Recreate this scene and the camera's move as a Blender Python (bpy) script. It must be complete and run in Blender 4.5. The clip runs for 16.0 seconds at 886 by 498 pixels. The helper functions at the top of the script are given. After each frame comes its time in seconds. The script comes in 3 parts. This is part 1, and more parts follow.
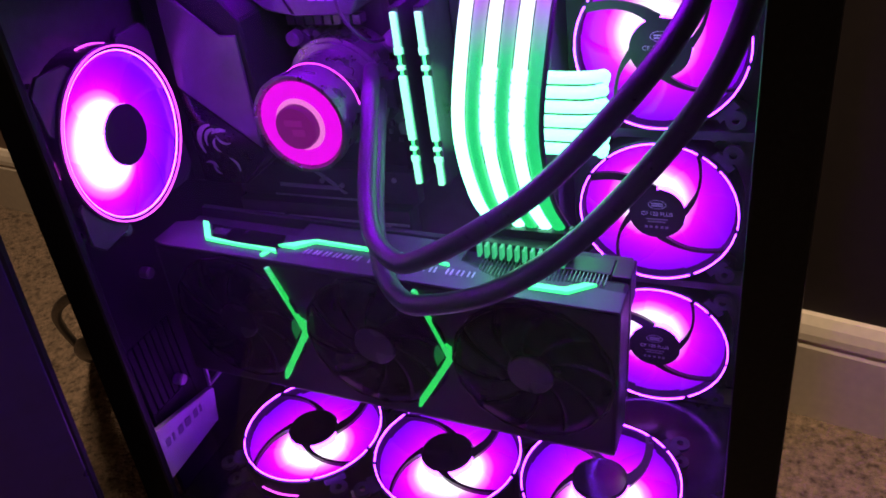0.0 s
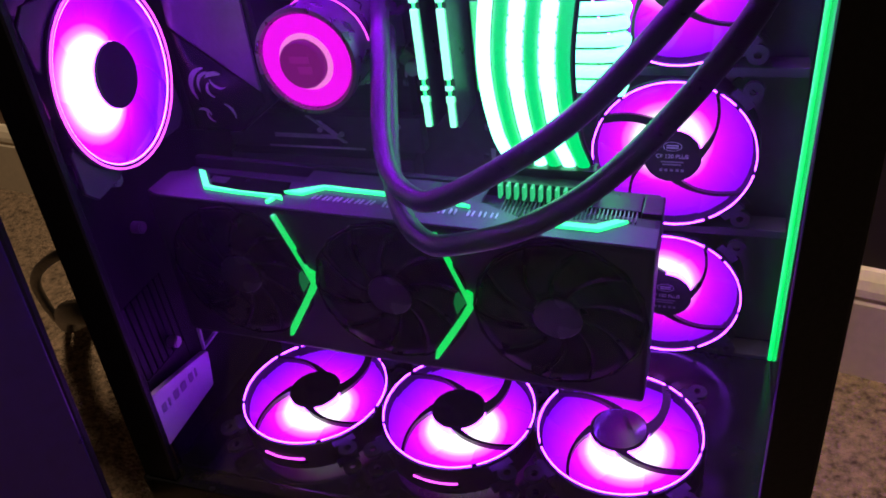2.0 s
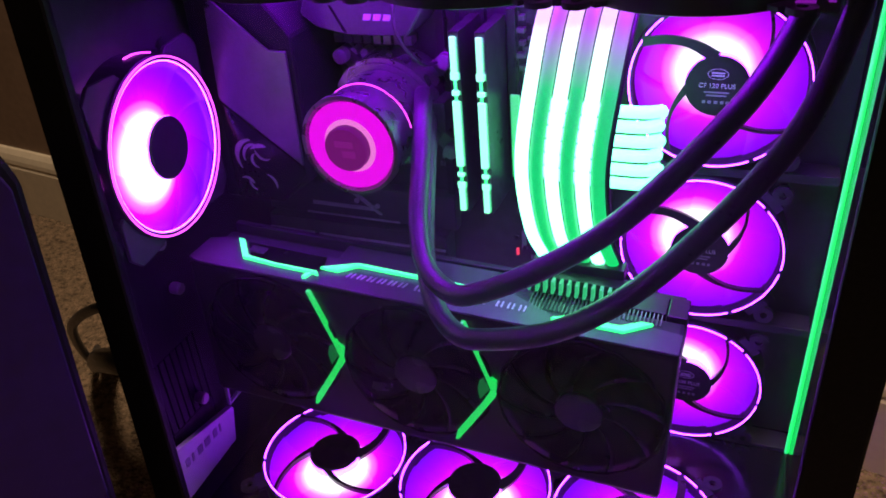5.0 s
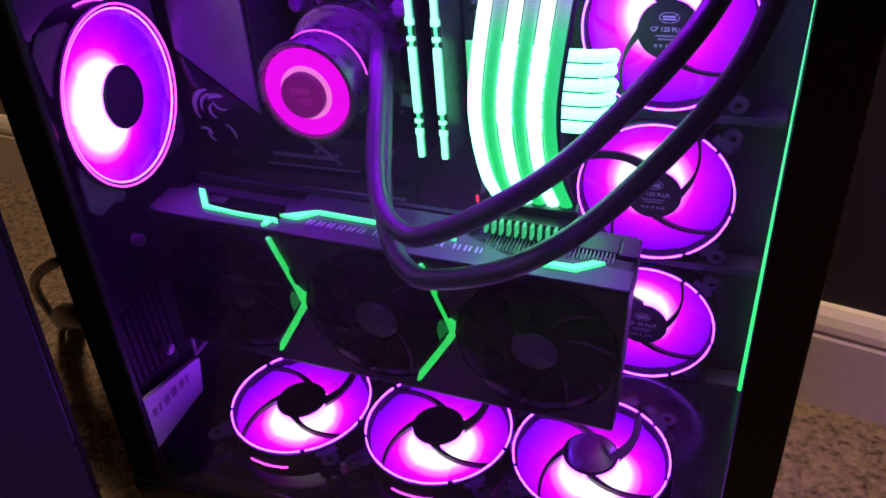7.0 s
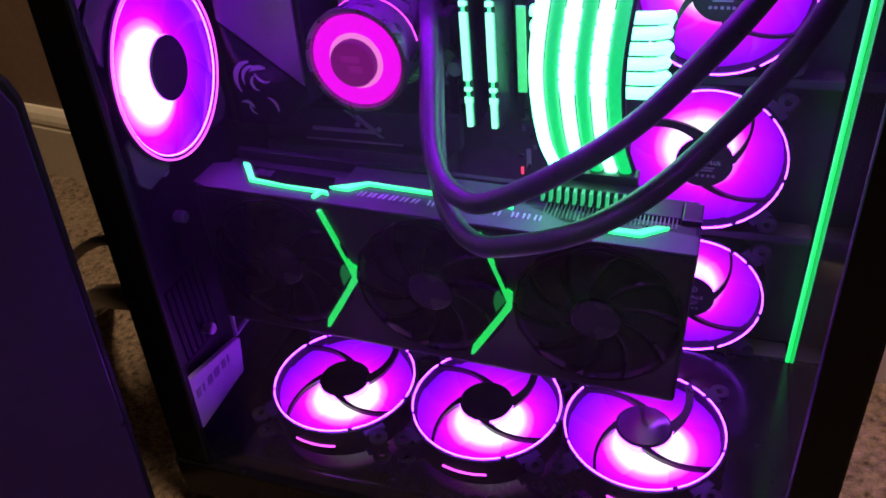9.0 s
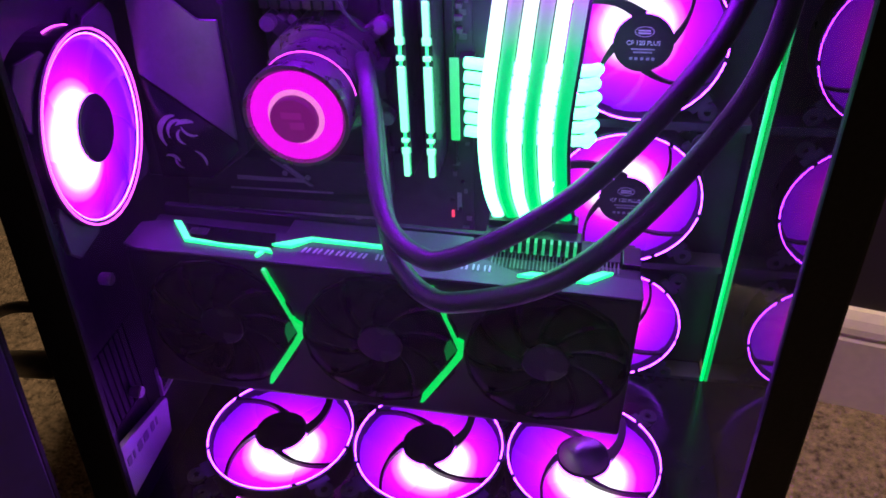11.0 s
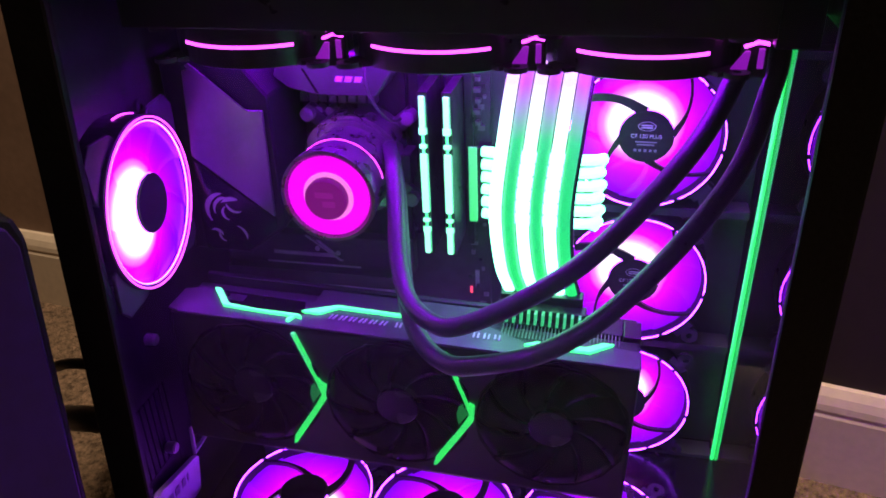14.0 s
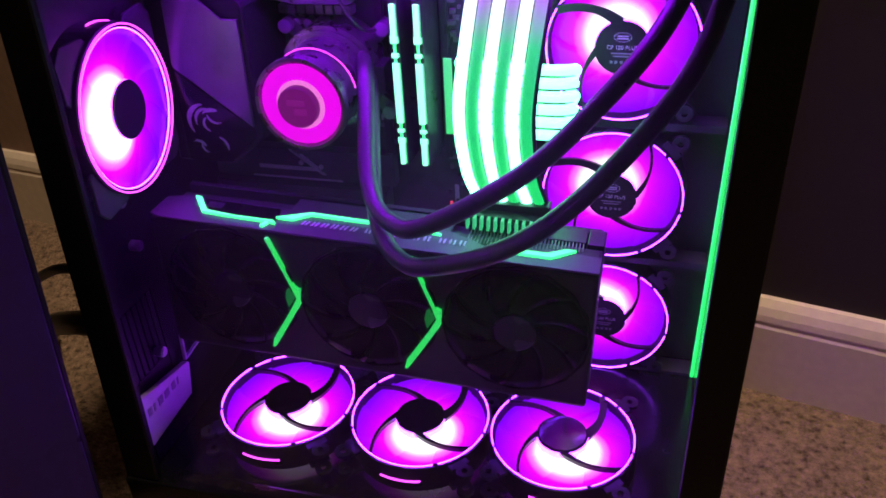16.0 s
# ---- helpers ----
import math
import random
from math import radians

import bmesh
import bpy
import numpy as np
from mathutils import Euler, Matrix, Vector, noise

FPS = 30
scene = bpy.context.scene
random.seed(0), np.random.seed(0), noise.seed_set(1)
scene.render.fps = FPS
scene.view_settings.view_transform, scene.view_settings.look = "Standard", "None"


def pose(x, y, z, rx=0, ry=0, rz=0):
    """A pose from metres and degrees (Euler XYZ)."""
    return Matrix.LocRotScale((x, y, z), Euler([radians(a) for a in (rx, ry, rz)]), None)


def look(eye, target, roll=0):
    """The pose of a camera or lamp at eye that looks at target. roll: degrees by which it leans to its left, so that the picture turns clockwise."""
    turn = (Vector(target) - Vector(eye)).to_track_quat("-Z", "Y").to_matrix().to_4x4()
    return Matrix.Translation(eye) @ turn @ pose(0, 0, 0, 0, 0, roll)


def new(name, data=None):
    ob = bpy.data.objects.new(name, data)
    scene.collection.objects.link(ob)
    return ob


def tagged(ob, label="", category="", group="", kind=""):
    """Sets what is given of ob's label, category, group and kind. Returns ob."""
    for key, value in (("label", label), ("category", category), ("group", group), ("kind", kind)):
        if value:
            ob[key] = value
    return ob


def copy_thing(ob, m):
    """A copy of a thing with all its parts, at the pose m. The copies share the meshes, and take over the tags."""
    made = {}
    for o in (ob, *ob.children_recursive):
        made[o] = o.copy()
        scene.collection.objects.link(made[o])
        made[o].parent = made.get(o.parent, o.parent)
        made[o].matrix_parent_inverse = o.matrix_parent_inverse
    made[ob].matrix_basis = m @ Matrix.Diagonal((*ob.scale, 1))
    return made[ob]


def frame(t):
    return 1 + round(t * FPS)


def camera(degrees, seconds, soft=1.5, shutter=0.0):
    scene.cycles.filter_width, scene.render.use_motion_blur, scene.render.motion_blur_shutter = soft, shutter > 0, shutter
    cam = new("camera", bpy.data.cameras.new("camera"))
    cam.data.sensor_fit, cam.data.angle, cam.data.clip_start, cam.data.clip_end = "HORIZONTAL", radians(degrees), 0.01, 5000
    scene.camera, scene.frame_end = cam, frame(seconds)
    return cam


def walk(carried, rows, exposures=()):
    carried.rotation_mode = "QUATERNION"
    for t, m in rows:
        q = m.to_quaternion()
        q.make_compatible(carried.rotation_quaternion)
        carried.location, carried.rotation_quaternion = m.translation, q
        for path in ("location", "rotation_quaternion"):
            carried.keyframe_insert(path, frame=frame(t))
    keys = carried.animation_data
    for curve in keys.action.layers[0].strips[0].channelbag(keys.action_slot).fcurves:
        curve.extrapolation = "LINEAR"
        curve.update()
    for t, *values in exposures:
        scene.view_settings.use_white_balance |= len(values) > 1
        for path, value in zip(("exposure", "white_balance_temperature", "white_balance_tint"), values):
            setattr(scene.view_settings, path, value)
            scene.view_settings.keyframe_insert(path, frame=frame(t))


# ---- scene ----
cam = camera(57.9, 16.0, 1.8)
PATH = [
    (0, (0.076, -0.528, 0.586), (-0.664, 1.0, -0.471), -8.5),
    (0.5, (0.069, -0.541, 0.59), (-0.574, 1.007, -0.502), -7.5),
    (1, (0.07, -0.563, 0.573), (-0.568, 0.984, -0.522), -7.8),
    (1.5, (0.036, -0.545, 0.561), (-0.621, 0.988, -0.543), -8.2),
    (2, (0.033, -0.535, 0.557), (-0.602, 1.004, -0.551), -7.8),
    (2.5, (0.036, -0.54, 0.565), (-0.61, 1.002, -0.532), -7.2),
    (3, (0.03, -0.537, 0.562), (-0.636, 1.001, -0.528), -6.4),
    (3.5, (0.022, -0.531, 0.571), (-0.661, 0.989, -0.535), -6.0),
    (4, (0.024, -0.53, 0.569), (-0.689, 0.991, -0.516), -6.2),
    (4.5, (0.023, -0.527, 0.583), (-0.679, 1.022, -0.47), -5.5),
    (4.7, (0.025, -0.528, 0.59), (-0.675, 1.034, -0.446), -5.2),
    (6.8, (0.035, -0.534, 0.605), (-0.563, 0.998, -0.532), -4.3),
    (7, (0.042, -0.539, 0.589), (-0.575, 0.996, -0.534), -4.9),
    (7.5, (0.036, -0.546, 0.586), (-0.553, 0.968, -0.581), -4.5),
    (8, (0.04, -0.546, 0.589), (-0.542, 0.953, -0.6), -4.8),
    (8.5, (0.037, -0.554, 0.582), (-0.553, 0.94, -0.61), -5.1),
    (9, (0.006, -0.55, 0.575), (-0.605, 0.974, -0.568), -5.8),
    (9.5, (-0.031, -0.541, 0.583), (-0.475, 1.048, -0.547), -3.0),
    (9.7, (-0.046, -0.541, 0.592), (-0.403, 1.052, -0.562), -1.2),
    (11.8, (-0.036, -0.561, 0.607), (-0.336, 1.079, -0.497), -2.0),
    (12, (-0.033, -0.563, 0.61), (-0.356, 1.084, -0.478), -2.4),
    (12.5, (-0.025, -0.56, 0.618), (-0.389, 1.098, -0.438), -2.9),
    (13, (-0.027, -0.566, 0.624), (-0.411, 1.12, -0.382), -2.8),
    (13.5, (-0.03, -0.574, 0.62), (-0.423, 1.128, -0.355), -2.4),
    (14, (-0.02, -0.592, 0.618), (-0.429, 1.119, -0.333), -2.2),
    (14.5, (-0.01, -0.602, 0.62), (-0.432, 1.104, -0.335), -2.1),
    (15, (0.002, -0.608, 0.618), (-0.425, 1.101, -0.33), -2.3),
    (15.5, (0.018, -0.611, 0.602), (-0.44, 1.067, -0.384), -2.7),
    (16, (0.03, -0.604, 0.597), (-0.453, 1.022, -0.463), -3.2),
]
TINTS = [(0.0, 14), (0.25, 15), (0.7, 4), (1.2, -9), (1.9, 3), (2.5, 15), (3.0, 3), (3.6, -9), (4.1, 2), (4.6, 14), (5.9, -6), (7.0, 15), (7.5, 3), (8.2, -9), (8.8, 4),
         (9.4, 14), (10.5, -6), (11.6, 14), (12.1, 3), (12.7, -9), (13.2, 1), (13.55, 8), (13.95, 15), (14.5, 1), (15.0, -9), (15.6, 3), (16.0, 14)]
walk(cam, [(t, look(eye, target, roll)) for t, eye, target, roll in PATH], [(t, 0.24 - 0.0130 * max(tint + 3, -4) + (0.24 if 13.8 < t < 15.3 else -0.12 if 4.0 < t < 4.8 else 0.0), 6500, tint) for t, tint in TINTS])

# ---- world and room light ----
world = bpy.data.worlds.new("world")
scene.world = world
world.use_nodes = True
world.node_tree.nodes["Background"].inputs[0].default_value = (1.0, 0.8, 0.62, 1)
world.node_tree.nodes["Background"].inputs[1].default_value = 0.01
# Unseen warm light, added overhead to brighten carpet and baseboard.
lamp = new("unseen_room_light", bpy.data.lights.new("unseen_room_light", "AREA"))
lamp.data.shape, lamp.data.size = "DISK", 0.3
lamp.data.energy, lamp.data.color = 40.0, (1.0, 0.74, 0.50)
lamp.matrix_world = pose(0.18, -0.27, 2.38)
scene.view_settings.exposure = 0.0


# ---- materials ----
def node_mat(name):
    m = bpy.data.materials.new(name)
    m.use_nodes = True
    return m, m.node_tree, m.node_tree.nodes["Principled BSDF"]


def surface(name, colour, rough=0.5, metal=0.0, scale=60.0, vary=0.25, bump=0.0, spec=0.5, fine=8.0):
    """A painted, moulded or metal surface with variation at two scales and fine relief."""
    m, tree, b = node_mat(name)
    n, link = tree.nodes, tree.links.new
    co = n.new("ShaderNodeTexCoord")
    big, small = n.new("ShaderNodeTexNoise"), n.new("ShaderNodeTexNoise")
    big.inputs["Scale"].default_value, small.inputs["Scale"].default_value = scale, scale * fine
    big.inputs["Detail"].default_value = 3
    link(co.outputs["Object"], big.inputs["Vector"])
    link(co.outputs["Object"], small.inputs["Vector"])
    add = n.new("ShaderNodeMath")
    add.operation = "ADD"
    link(big.outputs["Fac"], add.inputs[0])
    link(small.outputs["Fac"], add.inputs[1])
    ramp = n.new("ShaderNodeMapRange")
    ramp.inputs[1].default_value, ramp.inputs[2].default_value = 0.6, 1.4
    ramp.inputs[3].default_value, ramp.inputs[4].default_value = 1 - vary, 1 + vary
    link(add.outputs[0], ramp.inputs[0])
    mul = n.new("ShaderNodeVectorMath")
    mul.operation = "SCALE"
    mul.inputs[0].default_value = colour
    link(ramp.outputs[0], mul.inputs["Scale"])
    link(mul.outputs[0], b.inputs["Base Color"])
    r = n.new("ShaderNodeMapRange")
    r.inputs[1].default_value, r.inputs[2].default_value = 0.3, 0.7
    r.inputs[3].default_value, r.inputs[4].default_value = max(rough - 0.08, 0.02), min(rough + 0.08, 1)
    link(big.outputs["Fac"], r.inputs[0])
    link(r.outputs[0], b.inputs["Roughness"])
    b.inputs["Metallic"].default_value = metal
    b.inputs["Specular IOR Level"].default_value = spec
    if bump:
        bp = n.new("ShaderNodeBump")
        bp.inputs["Strength"].default_value, bp.inputs["Distance"].default_value = bump, 0.001
        link(small.outputs["Fac"], bp.inputs["Height"])
        link(bp.outputs[0], b.inputs["Normal"])
    return m


def glow(name, colour, strength, base=0.25):
    m, tree, b = node_mat(name)
    b.inputs["Base Color"].default_value = (base, base, base, 1)
    b.inputs["Emission Color"].default_value = (*colour, 1)
    b.inputs["Emission Strength"].default_value = strength
    b.inputs["Specular IOR Level"].default_value = 0.1
    return m


def blade_glow(name, bias, strength=1.0, swing=0.011):
    """Frosted fan blades with the hub's light put in as emission: white-hot near it, violet at the tips, stronger
    towards the bias.
    """
    m, tree, b = node_mat(name)
    n, link = tree.nodes, tree.links.new
    co = n.new("ShaderNodeTexCoord")
    flat = n.new("ShaderNodeVectorMath")
    flat.operation = "MULTIPLY"
    flat.inputs[1].default_value = (1, 1, 0)
    link(co.outputs["Object"], flat.inputs[0])
    ln, nm, dt = (n.new("ShaderNodeVectorMath") for _ in range(3))
    ln.operation, nm.operation, dt.operation = "LENGTH", "NORMALIZE", "DOT_PRODUCT"
    link(flat.outputs[0], ln.inputs[0])
    link(flat.outputs[0], nm.inputs[0])
    link(nm.outputs[0], dt.inputs[0])
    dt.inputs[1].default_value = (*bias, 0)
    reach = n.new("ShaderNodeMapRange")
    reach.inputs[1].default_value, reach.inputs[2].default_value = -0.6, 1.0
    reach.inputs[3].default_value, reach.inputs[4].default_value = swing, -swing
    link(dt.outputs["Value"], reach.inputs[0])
    r = n.new("ShaderNodeMath")
    r.operation = "ADD"
    link(ln.outputs["Value"], r.inputs[0])
    link(reach.outputs[0], r.inputs[1])
    unit = n.new("ShaderNodeMapRange")
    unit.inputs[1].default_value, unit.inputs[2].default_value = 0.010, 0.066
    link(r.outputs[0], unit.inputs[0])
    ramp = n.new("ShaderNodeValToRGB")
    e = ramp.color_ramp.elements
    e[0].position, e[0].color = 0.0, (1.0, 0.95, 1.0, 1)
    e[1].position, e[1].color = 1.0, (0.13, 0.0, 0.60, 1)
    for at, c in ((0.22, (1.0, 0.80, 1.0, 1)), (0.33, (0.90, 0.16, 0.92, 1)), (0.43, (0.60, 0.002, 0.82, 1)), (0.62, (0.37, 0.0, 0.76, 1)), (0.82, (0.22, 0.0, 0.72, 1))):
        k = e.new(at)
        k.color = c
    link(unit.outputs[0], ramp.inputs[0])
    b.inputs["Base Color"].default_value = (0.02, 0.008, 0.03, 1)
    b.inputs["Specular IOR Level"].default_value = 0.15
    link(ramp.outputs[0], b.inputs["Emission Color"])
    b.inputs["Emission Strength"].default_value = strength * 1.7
    b.inputs["Roughness"].default_value = 0.4
    return m


def glass(name, tint, gloss=1.0, veil=0.0):
    """Clear or smoked glass with camera glare added as a thin film that scatters the light from inside."""
    m, tree, b = node_mat(name)
    n, link = tree.nodes, tree.links.new
    n.remove(b)
    tr, gl, mix, fr = n.new("ShaderNodeBsdfTransparent"), n.new("ShaderNodeBsdfGlossy"), n.new("ShaderNodeMixShader"), n.new("ShaderNodeFresnel")
    tr.inputs[0].default_value = (*tint, 1)
    gl.inputs["Roughness"].default_value = 0.02
    gl.inputs[0].default_value = (gloss, gloss, gloss, 1)
    fr.inputs[0].default_value = 1.5
    film, haze = n.new("ShaderNodeMixShader"), n.new("ShaderNodeBsdfTranslucent")
    film.inputs[0].default_value = veil
    haze.inputs[0].default_value = (0.85, 0.87, 0.9, 1)
    link(tr.outputs[0], film.inputs[1])
    link(haze.outputs[0], film.inputs[2])
    link(fr.outputs[0], mix.inputs[0])
    link(film.outputs[0], mix.inputs[1])
    link(gl.outputs[0], mix.inputs[2])
    link(mix.outputs[0], n["Material Output"].inputs[0])
    return m


def clear(name, tint):
    m, tree, b = node_mat(name)
    n = tree.nodes
    n.remove(b)
    tr = n.new("ShaderNodeBsdfTransparent")
    tr.inputs[0].default_value = (*tint, 1)
    tree.links.new(tr.outputs[0], n["Material Output"].inputs[0])
    return m


def pane(ob, inner, normal):
    """The glossy coat is on the face along normal, the other faces of the pane let light through."""
    ob.data.materials.append(inner)
    for f in ob.data.polygons:
        f.material_index = 0 if f.normal.dot(Vector(normal)) > 0.9 else 1
    ob.visible_shadow = False


def carpet_mat():
    m, tree, b = node_mat("carpet_pile")
    n, link = tree.nodes, tree.links.new
    co = n.new("ShaderNodeTexCoord")
    vor, noi = n.new("ShaderNodeTexVoronoi"), n.new("ShaderNodeTexNoise")
    vor.inputs["Scale"].default_value, noi.inputs["Scale"].default_value = 280, 150
    noi.inputs["Detail"].default_value = 6
    link(co.outputs["Object"], vor.inputs[0])
    link(co.outputs["Object"], noi.inputs[0])
    ramp = n.new("ShaderNodeValToRGB")
    e = ramp.color_ramp.elements
    e[0].position, e[0].color = 0.30, (0.055, 0.032, 0.019, 1)
    e[1].position, e[1].color = 0.66, (0.29, 0.195, 0.125, 1)
    k = e.new(0.43)
    k.color = (0.165, 0.115, 0.072, 1)
    link(noi.outputs["Fac"], ramp.inputs[0])
    link(ramp.outputs[0], b.inputs["Base Color"])
    b.inputs["Roughness"].default_value = 1.0
    bp = n.new("ShaderNodeBump")
    bp.inputs["Strength"].default_value, bp.inputs["Distance"].default_value = 1.0, 0.004
    link(vor.outputs["Distance"], bp.inputs["Height"])
    link(bp.outputs[0], b.inputs["Normal"])
    return m


BLACK = surface("black_powder_coat", (0.008, 0.008, 0.010), 0.5, 0.0, 40, 0.3, 0.2, 0.16)
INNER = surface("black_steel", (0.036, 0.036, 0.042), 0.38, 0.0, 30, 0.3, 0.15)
SHADESTEEL = surface("shaded_black_steel", (0.009, 0.009, 0.011), 0.55, 0.0, 30, 0.3, 0.15, 0.2)
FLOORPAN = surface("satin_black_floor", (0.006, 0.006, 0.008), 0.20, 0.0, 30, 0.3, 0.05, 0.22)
PLASTIC = surface("black_plastic", (0.018, 0.018, 0.02), 0.35, 0.0, 80, 0.2, 0.1)
TABS = surface("grey_rubber_tabs", (0.032, 0.032, 0.038), 0.5, 0.0, 120, 0.2, 0.2)
GREY = surface("grey_metal", (0.20, 0.20, 0.21), 0.35, 0.7, 70, 0.2, 0.1)
SILVER = surface("brushed_silver", (0.45, 0.45, 0.47), 0.38, 0.6, 90, 0.15, 0.1)
# Silver steel whose violet light is put into the base colour.
PLATE = surface("violet_tinted_steel", (0.56, 0.44, 0.66), 0.45, 0.1, 90, 0.15, 0.1)
PCB = surface("black_circuit_board", (0.035, 0.037, 0.04), 0.4, 0.0, 120, 0.5, 0.2)
SLEEVE = surface("black_rubber_sleeve", (0.030, 0.030, 0.034), 0.34, 0.0, 500, 0.1, 0.12)
TRIMMETAL = surface("dark_brushed_trim", (0.11, 0.105, 0.125), 0.42, 0.5, 60, 0.2, 0.1)
PUMPMETAL = surface("dark_satin_pump", (0.24, 0.235, 0.25), 0.30, 0.9, 90, 0.15, 0.08)
FAINTPRINT = surface("faint_violet_print", (0.24, 0.19, 0.30), 0.6, 0.0, 90, 0.2)
ARMOUR = surface("pale_armour_edge", (0.42, 0.40, 0.46), 0.4, 0.4, 80, 0.3)
SHROUD = surface("gunmetal_shroud", (0.10, 0.098, 0.112), 0.36, 0.5, 60, 0.2, 0.1)
MIRRORBLACK = surface("mirror_black_sticker", (0.10, 0.08, 0.13), 0.10, 0.9, 40, 0.2)
CARDHUB = surface("glossy_hub_cap", (0.019, 0.016, 0.025), 0.24, 0.0, 60, 0.2, 0.0, 0.35)
CARDBLADE = surface("satin_black_blade", (0.004, 0.004, 0.005), 0.30, 0.0, 50, 0.2, 0.0, 0.07)
CARDFACE = surface("dark_card_shroud", (0.021, 0.019, 0.026), 0.40, 0.2, 60, 0.25, 0.15)
GLOSSY = surface("glossy_black", (0.005, 0.005, 0.006), 0.22, 0.0, 50, 0.2, 0.0, 0.12)
PRINT = surface("pale_print", (0.62, 0.62, 0.64), 0.5, 0.0, 90, 0.1)
DIMPRINT = surface("grey_print", (0.28, 0.28, 0.30), 0.5, 0.0, 90, 0.1)
# Two wall tones: dark brown right of the case, tan left of it.
WALLDARK = surface("dark_brown_wall", (0.024, 0.016, 0.015), 0.8, 0.0, 12, 0.15, 0.2)
TANWALL = surface("tan_brown_wall", (0.26, 0.17, 0.12), 0.8, 0.0, 12, 0.15, 0.2)
TRIM = surface("cream_trim_paint", (0.70, 0.60, 0.46), 0.5, 0.0, 14, 0.08, 0.08)
CEIL = surface("off_white_ceiling", (0.6, 0.56, 0.5), 0.9, 0.0, 10, 0.1, 0.3)
# Violet glow on the dark panel, put into its base colour.
PANEL = surface("violet_glow_panel", (0.017, 0.004, 0.068), 0.34, 0.0, 9, 0.25, 0.05)
CARPET = carpet_mat()
SIDEGLASS = glass("clear_side_glass", (0.95, 0.96, 0.95), 0.48, 0.008)
FRONTGLASS = glass("smoked_front_glass", (0.09, 0.093, 0.098))
CLEARPANE = clear("clear_glass_body", (0.97, 0.98, 0.97))
PINK = glow("magenta_light_ring", (0.27, 0.021, 1.0), 42.0)
PINKSOFT = glow("magenta_arc_light", (0.86, 0.05, 1.0), 5.0)
GREEN = glow("green_light_strip", (0.0, 1.0, 0.15), 1.2)
MINT = glow("mint_light_bar", (0.03, 1.0, 0.24), 2.4)
RAMGLOW = glow("memory_light_bar", (0.24, 1.0, 0.56), 2.0)
RAMBLOOM = glow("memory_bloom", (0.0, 0.62, 0.16), 0.9)
FINGREEN = glow("green_accent_light", (0.0, 0.85, 0.10), 0.85)
TOOTH = glow("lit_comb_tooth", (0.04, 0.75, 0.26), 0.7, 0.2)
DEEPGREEN = glow("deep_green_facet", (0.0, 0.25, 0.04), 0.5, 0.05)
WHITEGREEN = glow("white_green_fibre", (0.15, 1.0, 0.48), 4.5)
PUMPGLOW = glow("pump_face_light", (0.92, 0.0, 0.92), 1.0, 0.03)
PUMPINNER = glow("pump_inner_light", (1.0, 0.22, 0.82), 0.95, 0.05)
BADGEMARK = glow("pump_badge_mark", (0.27, 0.006, 0.25), 0.75, 0.03)
BADGE = glow("pump_badge", (0.22, 0.004, 0.20), 0.7, 0.02)
HUBLIGHT = glow("hub_ring_light", (0.42, 0.05, 1.0), 14.0)
VIOLETLIT = glow("violet_lit_gap", (0.42, 0.01, 0.72), 0.5)


# ---- mesh helpers ----
def part(name, bm, material, parent=None, label="", smooth=False):
    me = bpy.data.meshes.new(name)
    bmesh.ops.recalc_face_normals(bm, faces=bm.faces)
    if smooth:
        for f in bm.faces:
            f.smooth = True
    bm.to_mesh(me)
    bm.free()
    me.materials.append(material)
    ob = new(name, me)
    if parent is not None:
        ob.parent = parent
    if label:
        ob["label"] = label
    return ob


def thing(name, label, category, group="", m=None, kind=""):
    ob = new(name)
    ob.empty_display_size = 0.02
    if m is not None:
        ob.matrix_world = m
    return tagged(ob, label, category, group, kind)


def add_box(bm, x0, x1, y0, y1, z0, z1, bevel=0.0, m=None):
    r = bmesh.ops.create_cube(bm, size=1.0)
    mm = Matrix.Translation(((x0 + x1) / 2, (y0 + y1) / 2, (z0 + z1) / 2)) @ Matrix.Diagonal((x1 - x0, y1 - y0, z1 - z0, 1))
    bmesh.ops.transform(bm, matrix=mm, verts=r["verts"])
    vs = r["verts"]
    if bevel:
        es = list({e for v in vs for e in v.link_edges})
        out = bmesh.ops.bevel(bm, geom=es, offset=bevel, segments=2, profile=0.6, affect="EDGES")
        vs = list({v for f in out["faces"] for v in f.verts} | {v for v in vs if v.is_valid})
    if m is not None:
        bmesh.ops.transform(bm, matrix=m, verts=vs)
    return bm


def box(x0, x1, y0, y1, z0, z1, bevel=0.0, m=None):
    return add_box(bmesh.new(), x0, x1, y0, y1, z0, z1, bevel, m)


def prism(pts, axis, a, b, bevel=0.0):
    """A plate: the outline pts, in the two other axes in order, drawn out along axis from a to b."""
    bm = bmesh.new()
    def at(p, h):
        q = list(p)
        q.insert("xyz".index(axis), h)
        return q
    lo = [bm.verts.new(at(p, a)) for p in pts]
    hi = [bm.verts.new(at(p, b)) for p in pts]
    bm.faces.new(lo)
    bm.faces.new(hi)
    for i in range(len(pts)):
        j = (i + 1) % len(pts)
        bm.faces.new((lo[i], lo[j], hi[j], hi[i]))
    bmesh.ops.recalc_face_normals(bm, faces=bm.faces)
    if bevel:
        bmesh.ops.bevel(bm, geom=bm.edges[:], offset=bevel, segments=1, affect="EDGES")
    return bm


